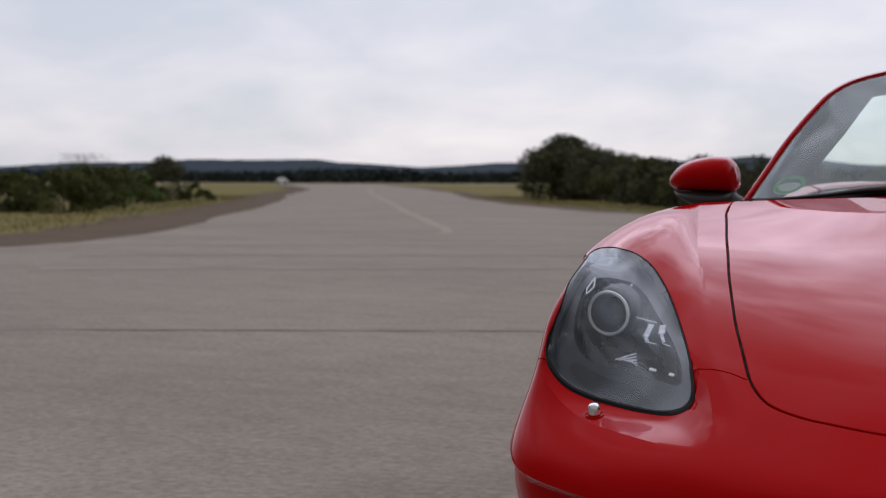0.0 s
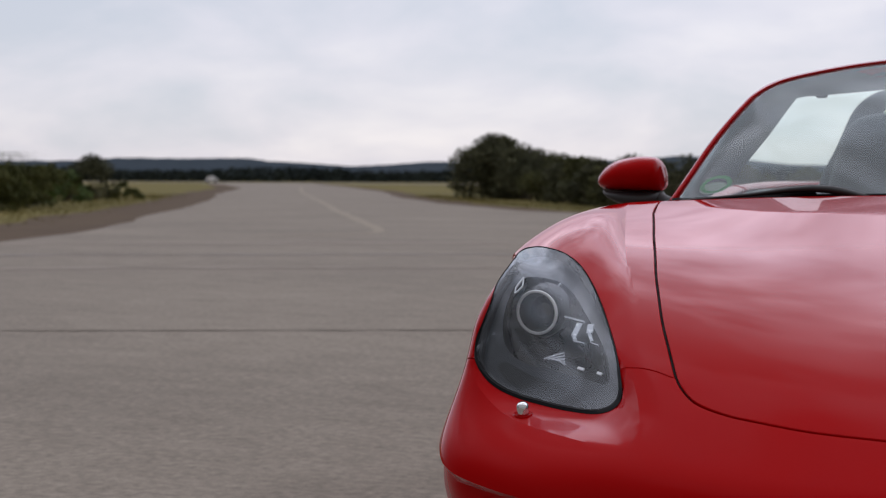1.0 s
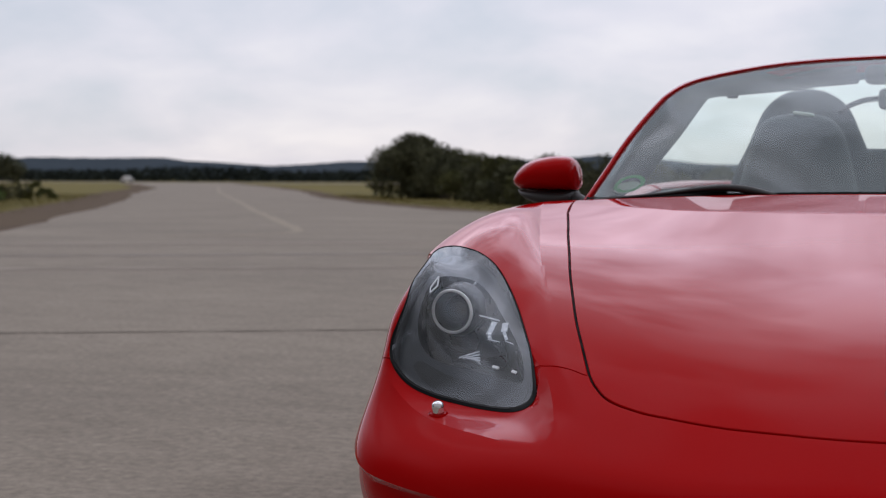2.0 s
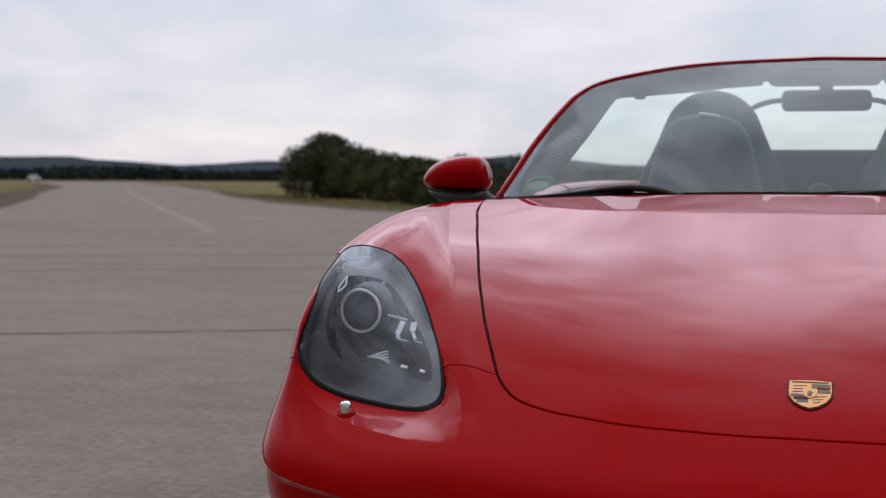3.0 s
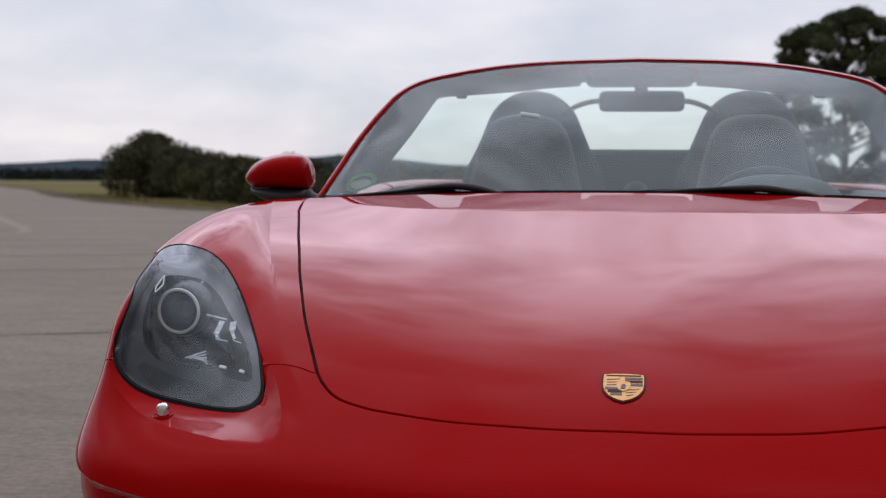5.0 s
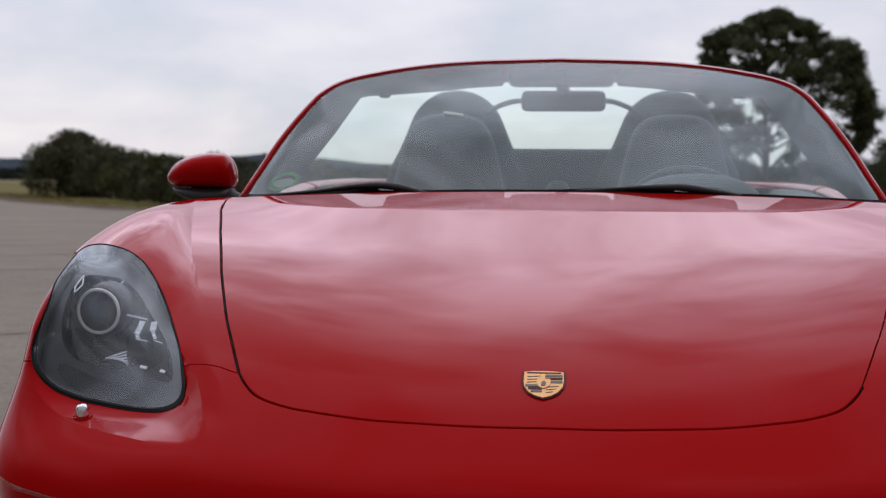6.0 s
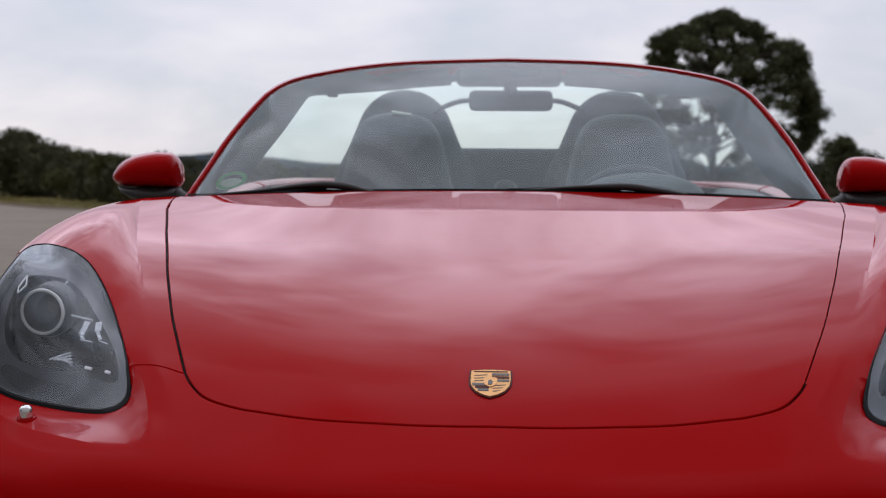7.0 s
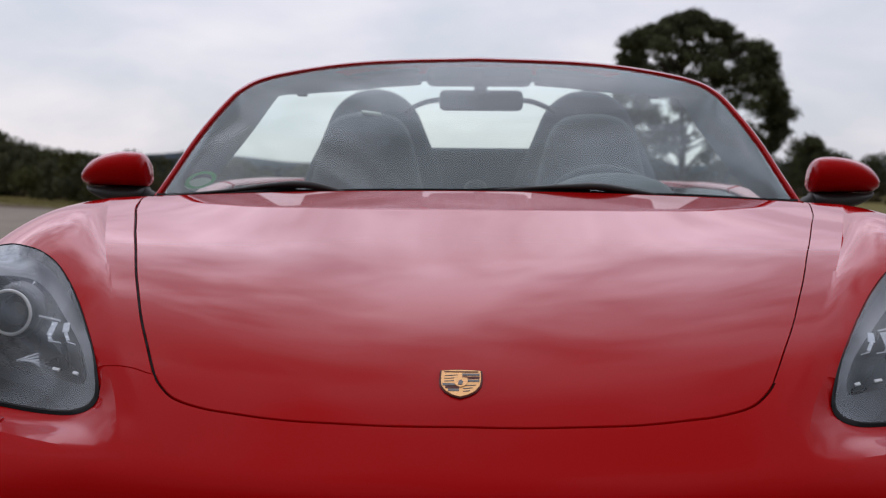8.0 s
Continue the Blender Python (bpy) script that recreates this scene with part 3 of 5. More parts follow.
def pine(x, y, height, reach, seed, label, clumps=300, leaves=60000, size=.17, thick=1.0):
    """An old pine: bare trunk, crooked limbs that end in flat needle clumps, with gaps between them. reach: (share of the height, how far the crown goes to either side)."""
    r = np.random.default_rng(seed)
    root = tagged(new("pine_tree"), label, "tree")
    root.matrix_world = pose(x, y, -.03)
    trunk = smooth_line([(0, 0, 0), (.012 * height, 0, height * .3), (-.012 * height, .1, height * .6), (.035 * height, 0, height * .97)], 24)
    add_mesh("trunk", *tube_data(trunk, np.linspace(.24, .05, 24) * height / 12, 10), BARK, root, "dark brown trunk")
    hs, lefts, rights = (np.array(c) for c in zip(*reach))
    blobs = []
    for k in range(clumps):
        u = hs[0] + (hs[-1] - hs[0]) * r.random() ** .85
        lo, hi = np.interp(u, hs, lefts), np.interp(u, hs, rights)
        bx = (lo + hi) / 2 + (hi - lo) / 2 * math.sin((r.random() - .5) * math.pi) * .97
        by = (hi - lo) / 2 * (r.random() * 2 - 1) * math.sqrt(max(.05, 1 - ((bx - (lo + hi) / 2) / ((hi - lo) / 2)) ** 2))
        s = (.020 + .030 * r.random() ** 1.4) * height * thick
        blobs.append((bx, by, u * height - s * .4, s * 1.25, s * 1.25, s * .75))
        if k % 7 == 0:
            start = trunk[min(22, int(max(.08, u - .10 - .1 * r.random()) * 23))]
            mid_ = ((bx + start[0]) * .5, (by + start[1]) * .5, start[2] * .35 + u * height * .65)
            add_mesh("limb", *tube_data(smooth_line([start, mid_, (bx, by, u * height - s * .6)], 10), np.linspace(.085, .018, 10) * height / 12, 6), BARK, root)
    leaf_mesh("crown", cloud_of(r, blobs, leaves, .6, .28), size, NEEDLE, root, r, long=1.5)
    return root


pine(12.45, 89.2, 12.15, [(.17, -3.2, 4.5), (.28, -3.6, 6.2), (.36, -3.9, 7.0), (.41, -4.0, 6.5), (.46, -4.1, 7.0), (.54, -4.2, 7.3), (.62, -4.2, 6.1), (.69, -4.1, 5.7), (.79, -4.0, 5.8), (.84, -4.0, 4.5), (.88, -3.2, 3.5), (.93, -2.1, 2.4), (.97, -.9, 1.3), (1.0, .0, .8)], 5, "tall dark umbrella-shaped pine with gaps in its crown", 400, 88000, .16)
pine(17.75, 75.0, 3.55, [(.2, -.9, 1.1), (.45, -1.0, 1.2), (.7, -.7, .9), (.9, -.3, .4), (1.0, -.1, .15)], 6, "small dark pine beside the tall one", 110, 9000, .11, 1.5)
for i, (x, y, h, w) in enumerate(((21.5, 88, 3.6, 4.0), (24.0, 96, 3.2, 4.5), (27.2, 95, 3.4, 5), (31, 97, 3.3, 5), (19.8, 86, 4.2, 3.5), (16.5, 84, 3.0, 4), (35.5, 98, 3.2, 5), (11, 92, 2.6, 4))):
    bush("pine_thicket", x, y, w, h, 120 + i, NEEDLE, "dark young pine in a distant thicket", "tree", 3600, .2, blobs=26, group="thicket behind the apron")
for i in range(14):
    bush("heath_bush", 9 + i * 1.9 + .6 * math.sin(i * 2.1), 62 + 4 * math.sin(i * 1.3), 2.6, 1.0 + .35 * math.sin(i * 1.7) ** 2, 150 + i, HEATH, "brown heath bush on rough ground", "bush", 1300, .13, trunk=False, blobs=14, group="brown heath")

# distant belt of pines across the plain
r_ = np.random.default_rng(200)
belt_pts = []
for k in range(1500):
    b = radians(-72 + 118 * k / 1500 + r_.normal(0, .05))
    d = 420 + r_.normal(0, 12)
    h = 3.0 + r_.random() * 1.1 + .6 * math.sin(k * .05)
    m_ = 34
    c = np.array([d * math.sin(b), d * math.cos(b), 0])
    z = r_.random(m_) * h
    rad = (1.7 - z / h) * 1.3
    ang = r_.random(m_) * 2 * math.pi
    belt_pts.append(c + np.stack([rad * np.cos(ang), rad * np.sin(ang), z], 1))
belt_mesh = leaf_mesh("tree_belt", np.vstack(belt_pts), 1.1, BELT, None, r_)
tagged(belt_mesh, "dark belt of distant pines along the horizon, with haze put into their colour", "tree belt", kind="stuff")

# low tufts along the verge and under the hedge
r_ = np.random.default_rng(210)
tuft_pts = []
for edge, off, n in ((left_edge, 3.4, 14000), (right_edge, 1.6, 12000)):
    near = edge[np.linalg.norm(edge, axis=1) < 75]
    i = r_.integers(0, len(near) - 1, n)
    way = near[i + 1] - near[i]
    way /= np.linalg.norm(way, axis=1, keepdims=True)
    side = np.stack([way[:, 1], -way[:, 0]], 1)
    if ((side[0] @ (np.array([-30, 20]) if off > 3 else np.array([10, 30]))) < 0):
        side = -side
    p = near[i] + side * (off * .45 + np.abs(r_.normal(0, off * .6, n)))[:, None] + r_.normal(0, .5, (n, 2))
    tuft_pts.append(np.column_stack([p, .01 + .06 * r_.random(n)]))
tufts = leaf_mesh("grass_tufts", np.vstack(tuft_pts), .035, GRASS, None, r_, long=1.4)
tagged(tufts, "dry grass tufts along the edge of the asphalt", "grass", kind="stuff")

# white car far off on the apron
far_car = tagged(new("distant_car"), "small white car parked far off on the apron", "car")
part("body", rounded_box((2.5, 1.7, .62), (0, 0, .55), .12), WHITE_PAINT, far_car)
part("cabin", rounded_box((1.5, 1.5, .55), (-.1, 0, 1.05), .18), WHITE_PAINT, far_car)
for sx in (-.8, .8):
    for sy in (-.8, .8):
        w_ = add_mesh("wheel", *lathe_data([(0, -.09), (.26, -.09), (.3, -.05), (.3, .05), (.26, .09), (0, .09)], 20), TYRE, far_car)
        w_.matrix_local = pose(sx, sy, .3, 90, 0, 0)
far_car.matrix_world = pose(-153.5, 238, 0, 0, 0, 28)

# Body surface: a smooth spline sheet through sections fitted to the camera's view, all in metres.
# Each row runs from the chin of the bumper up and back to the windscreen; (half width, distance behind the nose, height).
SECTION_CENTRE = [(0, .038, .285), (0, 0, .38), (0, .014, .452), (0, .076, .499), (0, .16, .5415), (0, .266, .589), (0, .475, .6615), (0, .76, .739), (0, 1.045, .807), (0, 1.311, .870)]
# The nose and the hood follow the centre section, swept back and crowned with the distance x from the middle.
SWEEP = [.34, .34, .34, .318, .285, .238, .150, .072, .042, .032]
CROWN = [0, 0, 0, .001, .003, -.003, -.017, -.020, -.007, .034]
HOOD_HALF_WIDTH = [.494, .494, .489, .4845, .48, .489, .547, .642, .708, .771]


def swept(x, i):
    c = SECTION_CENTRE[i]
    return (x, c[1] + SWEEP[i] * x * x, c[2] - CROWN[i] * x * x)


SECTION_HOOD = [swept(.247, i) for i in range(10)]
SECTION_EDGE = [swept(w, i) for i, w in enumerate(HOOD_HALF_WIDTH)]
SECTION_LAMP = [(0.722, 0.2, 0.285), (0.727, 0.166, 0.38), (0.727, 0.181, 0.4465), (0.724, 0.252, 0.499), (0.72, 0.3141, 0.5369), (0.717, 0.383, 0.5985), (0.727, 0.5302, 0.681), (0.782, 0.7333, 0.7743), (0.818, 1.0357, 0.8387), (0.852, 1.3402, 0.824)]
SECTION_OUTER = [(0.8525, 0.304, 0.285), (0.8715, 0.271, 0.38), (0.8741, 0.28, 0.442), (0.8685, 0.328, 0.5035), (0.8587, 0.375, 0.5676), (0.852, 0.4149, 0.6397), (0.8237, 0.5061, 0.7368), (0.891, 0.7085, 0.7585), (0.9162, 0.9574, 0.7939), (0.9023, 1.3232, 0.8246)]
SECTION_ARCH = [(0.835, 0.57, 0.228), (0.848, 0.5415, 0.342), (0.852, 0.537, 0.4085), (0.854, 0.546, 0.475), (0.854, 0.57, 0.537), (0.854, 0.608, 0.589), (0.858, 0.7125, 0.6555), (0.890, 0.912, 0.684), (0.905, 1.1115, 0.627), (0.905, 1.254, 0.475)]
ROWS_HALF = [SECTION_CENTRE, SECTION_HOOD, SECTION_EDGE, SECTION_LAMP, SECTION_OUTER, SECTION_ARCH]


class Sheet:
    """A C2 spline sheet through a net of points; a runs across, s along."""

    def __init__(self, net):
        self.net = np.array(net, float)
        self.ka, self.ks = self.spacing()
        self.ca, self.cs = self.cardinal(self.ka), self.cardinal(self.ks)

    def spacing(self):
        return self.knots(np.swapaxes(self.net, 0, 1)), self.knots(self.net)

    @staticmethod
    def knots(lines):
        step = np.linalg.norm(np.diff(lines, axis=1), axis=2).mean(0)
        return np.concatenate([[0], np.cumsum(step)])

    @staticmethod
    def cardinal(k):
        """Second derivatives of the natural cubic spline, one column a knot."""
        n, h = len(k), np.diff(k)
        m, rhs = np.eye(n), np.zeros((n, n))
        for i in range(1, n - 1):
            m[i, i - 1], m[i, i], m[i, i + 1] = h[i - 1], 2 * (h[i - 1] + h[i]), h[i]
            rhs[i, i - 1], rhs[i, i], rhs[i, i + 1] = 6 / h[i - 1], -6 / h[i - 1] - 6 / h[i], 6 / h[i]
        return np.linalg.solve(m, rhs)

    @staticmethod
    def weights(k, c, x):
        x = np.clip(np.asarray(x, float), k[0], k[-1])
        i = np.clip(np.searchsorted(k, x, side="right") - 1, 0, len(k) - 2)
        h = k[i + 1] - k[i]
        p, q = (k[i + 1] - x) / h, (x - k[i]) / h
        w = np.zeros((len(x), len(k)))
        at = np.arange(len(x))
        w[at, i] += p
        w[at, i + 1] += q
        return w + ((p**3 - p) * h * h / 6)[:, None] * c[i] + ((q**3 - q) * h * h / 6)[:, None] * c[i + 1]

    def at(self, a, s):
        wa, ws = self.weights(self.ka, self.ca, a), self.weights(self.ks, self.cs, s)
        return np.einsum("ni,nj,ijk->nk", wa, ws, self.net)

    def normal(self, a, s, e=2e-4):
        a, s = np.clip(a, self.ka[0] + e, self.ka[-1] - e), np.clip(s, self.ks[0] + e, self.ks[-1] - e)
        n = np.cross(self.at(a + e, s) - self.at(a - e, s), self.at(a, s + e) - self.at(a, s - e))
        return n / np.linalg.norm(n, axis=1, keepdims=True)


class Body(Sheet):
    """The front body: one smooth shell for nose and hood, flat out to a crease, beyond which the wings rise."""

    CREASE = [(0.434, 0.605), (0.513, 0.618), (0.587, 0.63), (0.731, 0.634), (0.853, 0.639), (0.958, 0.651), (1.084, 0.674), (1.167, 0.688), (1.43, 0.704)]

    ACROSS = [0.0, 0.23955, 0.36909, 0.57216, 0.88919, 1.13666]
    ALONG = [0.0, 0.10498, 0.17423, 0.25094, 0.33211, 0.4264, 0.61286, 0.87876, 1.14326, 1.42326]

    SWELL_AT = [.36, .44, .52, .62, .74, .90, 1.10, 1.40]
    BROAD = [0, -0.035, -0.035, -0.03, -0.025, -0.01, 0.04, 0.0]
    NARROW = [0, 0.045, 0.045, 0.042, 0.030, 0.022, 0.010, 0]

    def spacing(self):
        half = np.array(self.ACROSS)
        return np.concatenate([half, 2 * half[-1] - half[-2::-1]]), np.array(self.ALONG)

    def crease_at(self, s):
        return np.polyval(np.polyfit([q[0] for q in self.CREASE], [q[1] for q in self.CREASE], 4), np.clip(s, .30, 1.43))

    def shell(self, x, s):
        ws = self.weights(self.ks, self.cs, s)
        c = ws @ np.array(SECTION_CENTRE)
        return np.stack([x, c[:, 1] + ws @ np.array(SWEEP) * x * x, c[:, 2] - ws @ np.array(CROWN) * x * x], 1)

    def at(self, a, s):
        a, s = np.asarray(a, float), np.asarray(s, float)
        mid = self.ka[len(ROWS_HALF) - 1]
        off, side = np.abs(a - mid), np.where(a < mid, -1.0, 1.0)
        net = super().at(a, s)
        flat = self.shell(net[:, 0], s)
        # the rear edge of the hood turns up a little behind a faint line
        fold = 1.225 + .14 * np.clip(off / .57, 0, 1) ** 4
        lip = np.where(s < fold, np.clip((s - fold + .30) / .30, 0, 1) ** 2, (self.ks[-1] - s) / (self.ks[-1] - fold))
        flat[:, 2] += .0042 * lip * (1 - .75 * np.clip(off / .57, 0, 1) ** 4) * np.clip((.66 - off) / .06, 0, 1)
        u = np.clip((off - .52) / .23, 0, 1)[:, None]
        soft = flat + (net - flat) * u ** 3 * (10 - 15 * u + 6 * u * u)
        line = self.crease_at(s)
        reach, e = .17, 1e-3
        far, past = super().at(mid + side * (line + reach), s), super().at(mid + side * (line + reach + e), s)
        rise = far - self.shell(far[:, 0], s)
        slope = (past - self.shell(past[:, 0], s) - rise) * (reach / e)
        v = np.clip((off - line) / reach, 0, 1)[:, None]
        hard = np.where((off > line + reach)[:, None], net, flat + slope * v + (rise - slope) * (1.5 * v - .5 * v ** 3))
        # a broad and a narrow swell just outside the crease, fitted to the wing's tones from the camera
        w = v[:, 0]
        hard[:, 2] += np.interp(s, self.SWELL_AT, self.BROAD) * w * (1 - w) ** 2 + np.interp(s, self.SWELL_AT, self.NARROW) * w * (1 - w) ** 5
        k = np.clip((s - .25) / .16, 0, 1)[:, None]
        return soft + (hard - soft) * k * k * (3 - 2 * k)


FULL_NET = [[(-x, y, z) for x, y, z in r] for r in ROWS_HALF[:0:-1]] + ROWS_HALF
BODY = Body(FULL_NET)
MID_A = BODY.ka[len(ROWS_HALF) - 1]

# ---- the car ----
# Cut lines of the body panels, cast from the camera's view into the sheet's own coordinates (across from the centre
# line, along from the chin).
HOOD_CUT = [(0.539, 1.423), (0.559, 1.411), (0.573, 1.253), (0.574, 1.204), (0.567, 1.048), (0.562, 0.896), (0.572, 0.741), (0.582, 0.595), (0.578, 0.501), (0.564, 0.425), (0.543, 0.387), (0.51, 0.362), (0.445, 0.346), (0.376, 0.339), (0.263, 0.33), (0.166, 0.327), (0.084, 0.325), (0, 0.326)]
LAMP_CUT = [(0.856, 0.886), (0.811, 0.85), (0.781, 0.822), (0.748, 0.775), (0.721, 0.705), (0.702, 0.63), (0.685, 0.548), (0.67, 0.481), (0.659, 0.43), (0.651, 0.383), (0.659, 0.357), (0.682, 0.344), (0.72, 0.341), (0.763, 0.339), (0.797, 0.335), (0.836, 0.333), (0.868, 0.343), (0.898, 0.365), (0.906, 0.398), (0.902, 0.438), (0.91, 0.494), (0.945, 0.563), (0.939, 0.65), (0.89, 0.867)]
LEDGE_CUT = [(0.914, 0.346), (0.887, 0.325), (0.856, 0.308), (0.802, 0.276), (0.762, 0.262), (0.706, 0.253), (0.652, 0.248), (0.608, 0.253), (0.594, 0.265), (0.594, 0.291), (0.602, 0.317), (0.623, 0.381), (0.643, 0.428), (0.696, 0.508), (0.777, 0.538), (0.853, 0.445)]
SEAM_IN = [(0.55, 0.419), (0.568, 0.419), (0.594, 0.43), (0.625, 0.437), (0.651, 0.438), (0.683, 0.438)]
SEAM_OUT = [(0.873, 0.365), (0.893, 0.359), (0.931, 0.349), (1.0, 0.329), (1.157, 0.294)]
CHIN_CUT = [(0, 0.106), (0.4, 0.118), (0.734, 0.136), (0.769, 0.138), (0.816, 0.142), (0.851, 0.147), (0.883, 0.158), (0.905, 0.175), (0.93, 0.195), (1.0, 0.205), (1.157, 0.21)]
CAVITY_CUT = [(0.855, 0.436), (0.831, 0.413), (0.799, 0.413), (0.771, 0.421), (0.741, 0.423), (0.711, 0.425), (0.683, 0.424), (0.684, 0.464), (0.701, 0.531), (0.729, 0.612), (0.762, 0.695), (0.801, 0.724), (0.853, 0.679), (0.88, 0.576), (0.873, 0.496)]
BEZEL_STEP = [(0.851, 0.371), (0.838, 0.392), (0.791, 0.393), (0.748, 0.397), (0.725, 0.382), (0.703, 0.356), (0.759, 0.353), (0.816, 0.357)]
SHELF_DEPTH = 0.018


def loop(points, n):
    """A closed smooth line through the points."""
    p = list(points)
    c = smooth_line(p[-3:] + p + p[:3], (len(p) + 5) * n + 1)
    return c[3 * n:(len(p) + 3) * n]


def resample(line, step):
    line = np.array(line, float)
    d = np.concatenate([[0], np.cumsum(np.linalg.norm(np.diff(line, axis=0), axis=1))])
    n = max(2, int(d[-1] / step) + 1)
    u = np.linspace(0, d[-1], n)
    return np.stack([np.interp(u, d, line[:, 0]), np.interp(u, d, line[:, 1])], 1)


flip_a = np.array([-1, 1.0])
hood_half = resample(smooth_line(HOOD_CUT, 240), 0.008)
hood_poly = np.vstack([hood_half, (hood_half * flip_a)[-2::-1]])
lamp_right = resample(np.vstack([loop(LAMP_CUT, 8), LAMP_CUT[:1]]), 0.006)[:-1]
lamp_left = lamp_right * flip_a
ledge_right = resample(np.vstack([loop(LEDGE_CUT, 8), LEDGE_CUT[:1]]), 0.008)[:-1]
ledge_left = ledge_right * flip_a
seam_in, seam_out = resample(SEAM_IN, 0.008), resample(SEAM_OUT, 0.008)


# how the shelf under the headlight deepens from its rim to the lamp, smoothed
SHELF_A, SHELF_S = np.arange(.50, 1.04, .004), np.arange(.18, .62, .004)
shelf_p = np.stack([q.ravel() for q in np.meshgrid(SHELF_A, SHELF_S, indexing="ij")], 1)
shelf_rim = distance_to(ledge_right, shelf_p)
SHELF = np.where(inside(lamp_right, shelf_p), 1.0, np.where(inside(ledge_right, shelf_p), shelf_rim / (shelf_rim + distance_to(lamp_right, shelf_p) + 1e-9), 0)).reshape(len(SHELF_A), -1)
for _ in range(10):
    SHELF[1:-1, 1:-1] = (SHELF[:-2, 1:-1] + SHELF[2:, 1:-1] + SHELF[1:-1, :-2] + SHELF[1:-1, 2:] + 2 * SHELF[1:-1, 1:-1]) / 6


def lowered(a, s):
    """How far the sheet is pressed in: the shelf round each headlight and the chin."""
    p = np.stack([np.abs(a), s], 1)
    edge = distance_to(ledge_right, p)
    ua, us = np.clip((p[:, 0] - SHELF_A[0]) / .004, 0, len(SHELF_A) - 1.001), np.clip((s - SHELF_S[0]) / .004, 0, len(SHELF_S) - 1.001)
    ia, js = ua.astype(int), us.astype(int)
    fa, fs = ua - ia, us - js
    ramp = SHELF[ia, js] * (1 - fa) * (1 - fs) + SHELF[ia + 1, js] * fa * (1 - fs) + SHELF[ia, js + 1] * (1 - fa) * fs + SHELF[ia + 1, js + 1] * fa * fs
    within = inside(ledge_right, p)
    ramp = np.where(within, np.minimum(ramp, edge * 30), np.where(inside(lamp_right, p), ramp, 0))
    ramp = np.maximum(ramp, np.where(s > .36, np.clip(1 - distance_to(lamp_right, p) / 0.010, 0, 1) ** 2, 0))
    fade = np.clip((0.50 - s) / 0.20, 0, 1)
    outer = np.clip((p[:, 0] - .79) / .11, 0, 1)
    shelf = SHELF_DEPTH * ramp * fade * fade * (3 - 2 * fade) * (1 - .8 * outer * outer * (3 - 2 * outer))
    chin = np.clip((np.interp(p[:, 0], [q[0] for q in CHIN_CUT], [q[1] for q in CHIN_CUT]) - s) / 0.012, 0, 1)
    return shelf + 0.013 * chin


def body_at(a, s, sink=0.0):
    """Points of the body for distances from the centre line a (left negative) and along s, sunk below the skin."""
    a, s = np.asarray(a, float), np.asarray(s, float)
    n = BODY.normal(a + MID_A, s)
    return BODY.at(a + MID_A, s) - n * (lowered(a, s) + sink)[:, None], n


def cut_sheet():
    """Triangulate the front body along its cut lines: parameters, triangles."""
    lo, hi, top = -MID_A, BODY.ka[-1] - MID_A, BODY.ks[-1]
    pts, edges = [], []

    def chain(line, closed=False):
        first = len(pts)
        pts.extend(map(tuple, line))
        edges.extend((first + i, first + i + 1) for i in range(len(line) - 1))
        if closed:
            edges.append((first + len(line) - 1, first))

    for line in (hood_poly,):
        chain(line)
    for line in (lamp_right, lamp_left, ledge_right, ledge_left):
        chain(line, True)
    for line in (seam_in, seam_in * flip_a, seam_out, seam_out * flip_a):
        chain(line)
    rim = resample([(lo, 0), (hi, 0), (hi, top), (lo, top), (lo, 0)], 0.012)[:-1]
    crease = resample([(a, s) for s, a in zip(np.linspace(.38, 1.423, 100), BODY.crease_at(np.linspace(.38, 1.423, 100)))], 0.010)
    crease = crease[(crease[:, 1] > .38) & (crease[:, 1] < 1.42)]
    beside = [crease + [d, 0] for d in (.007, .016, .027)]
    beside = [q[(q[:, 1] > .52) & (q[:, 1] < 1.40)] for q in beside]
    beside = [q[~inside(lamp_right, q) & (distance_to(lamp_right, q) > .006)] for q in beside]
    chin = resample(CHIN_CUT, .012)
    chin = chin[chin[:, 0] < 1.13]
    fixed = np.vstack([np.array(pts), rim, crease, crease * flip_a, chin, chin * flip_a] + beside + [q * flip_a for q in beside])
    chain(rim, True)
    for line in (crease, crease * flip_a, chin, chin * flip_a):
        chain(line)
    for line in beside:
        pts.extend(map(tuple, line))
        pts.extend(map(tuple, line * flip_a))
    ga, gs = np.meshgrid(np.arange(lo + .005, hi, .0095), np.arange(.005, top, .0105), indexing="ij")
    g = np.stack([ga.ravel(), gs.ravel()], 1)
    keep = np.ones(len(g), bool)
    cell = {}
    for q in fixed:
        cell.setdefault((int(q[0] // .02), int(q[1] // .02)), []).append(q)
    for i, q in enumerate(g):
        cx, cy = int(q[0] // .02), int(q[1] // .02)
        for dx in (-1, 0, 1):
            for dy in (-1, 0, 1):
                for o in cell.get((cx + dx, cy + dy), ()):
                    if (q[0] - o[0]) ** 2 + (q[1] - o[1]) ** 2 < 2.2e-5:
                        keep[i] = False
    pts.extend(map(tuple, g[keep]))
    from mathutils.geometry import delaunay_2d_cdt
    v, _, f, _, _, _ = delaunay_2d_cdt([Vector(q) for q in pts], edges, [], 0, 1e-6)
    return np.array([tuple(q) for q in v]), np.array([tuple(q) for q in f])


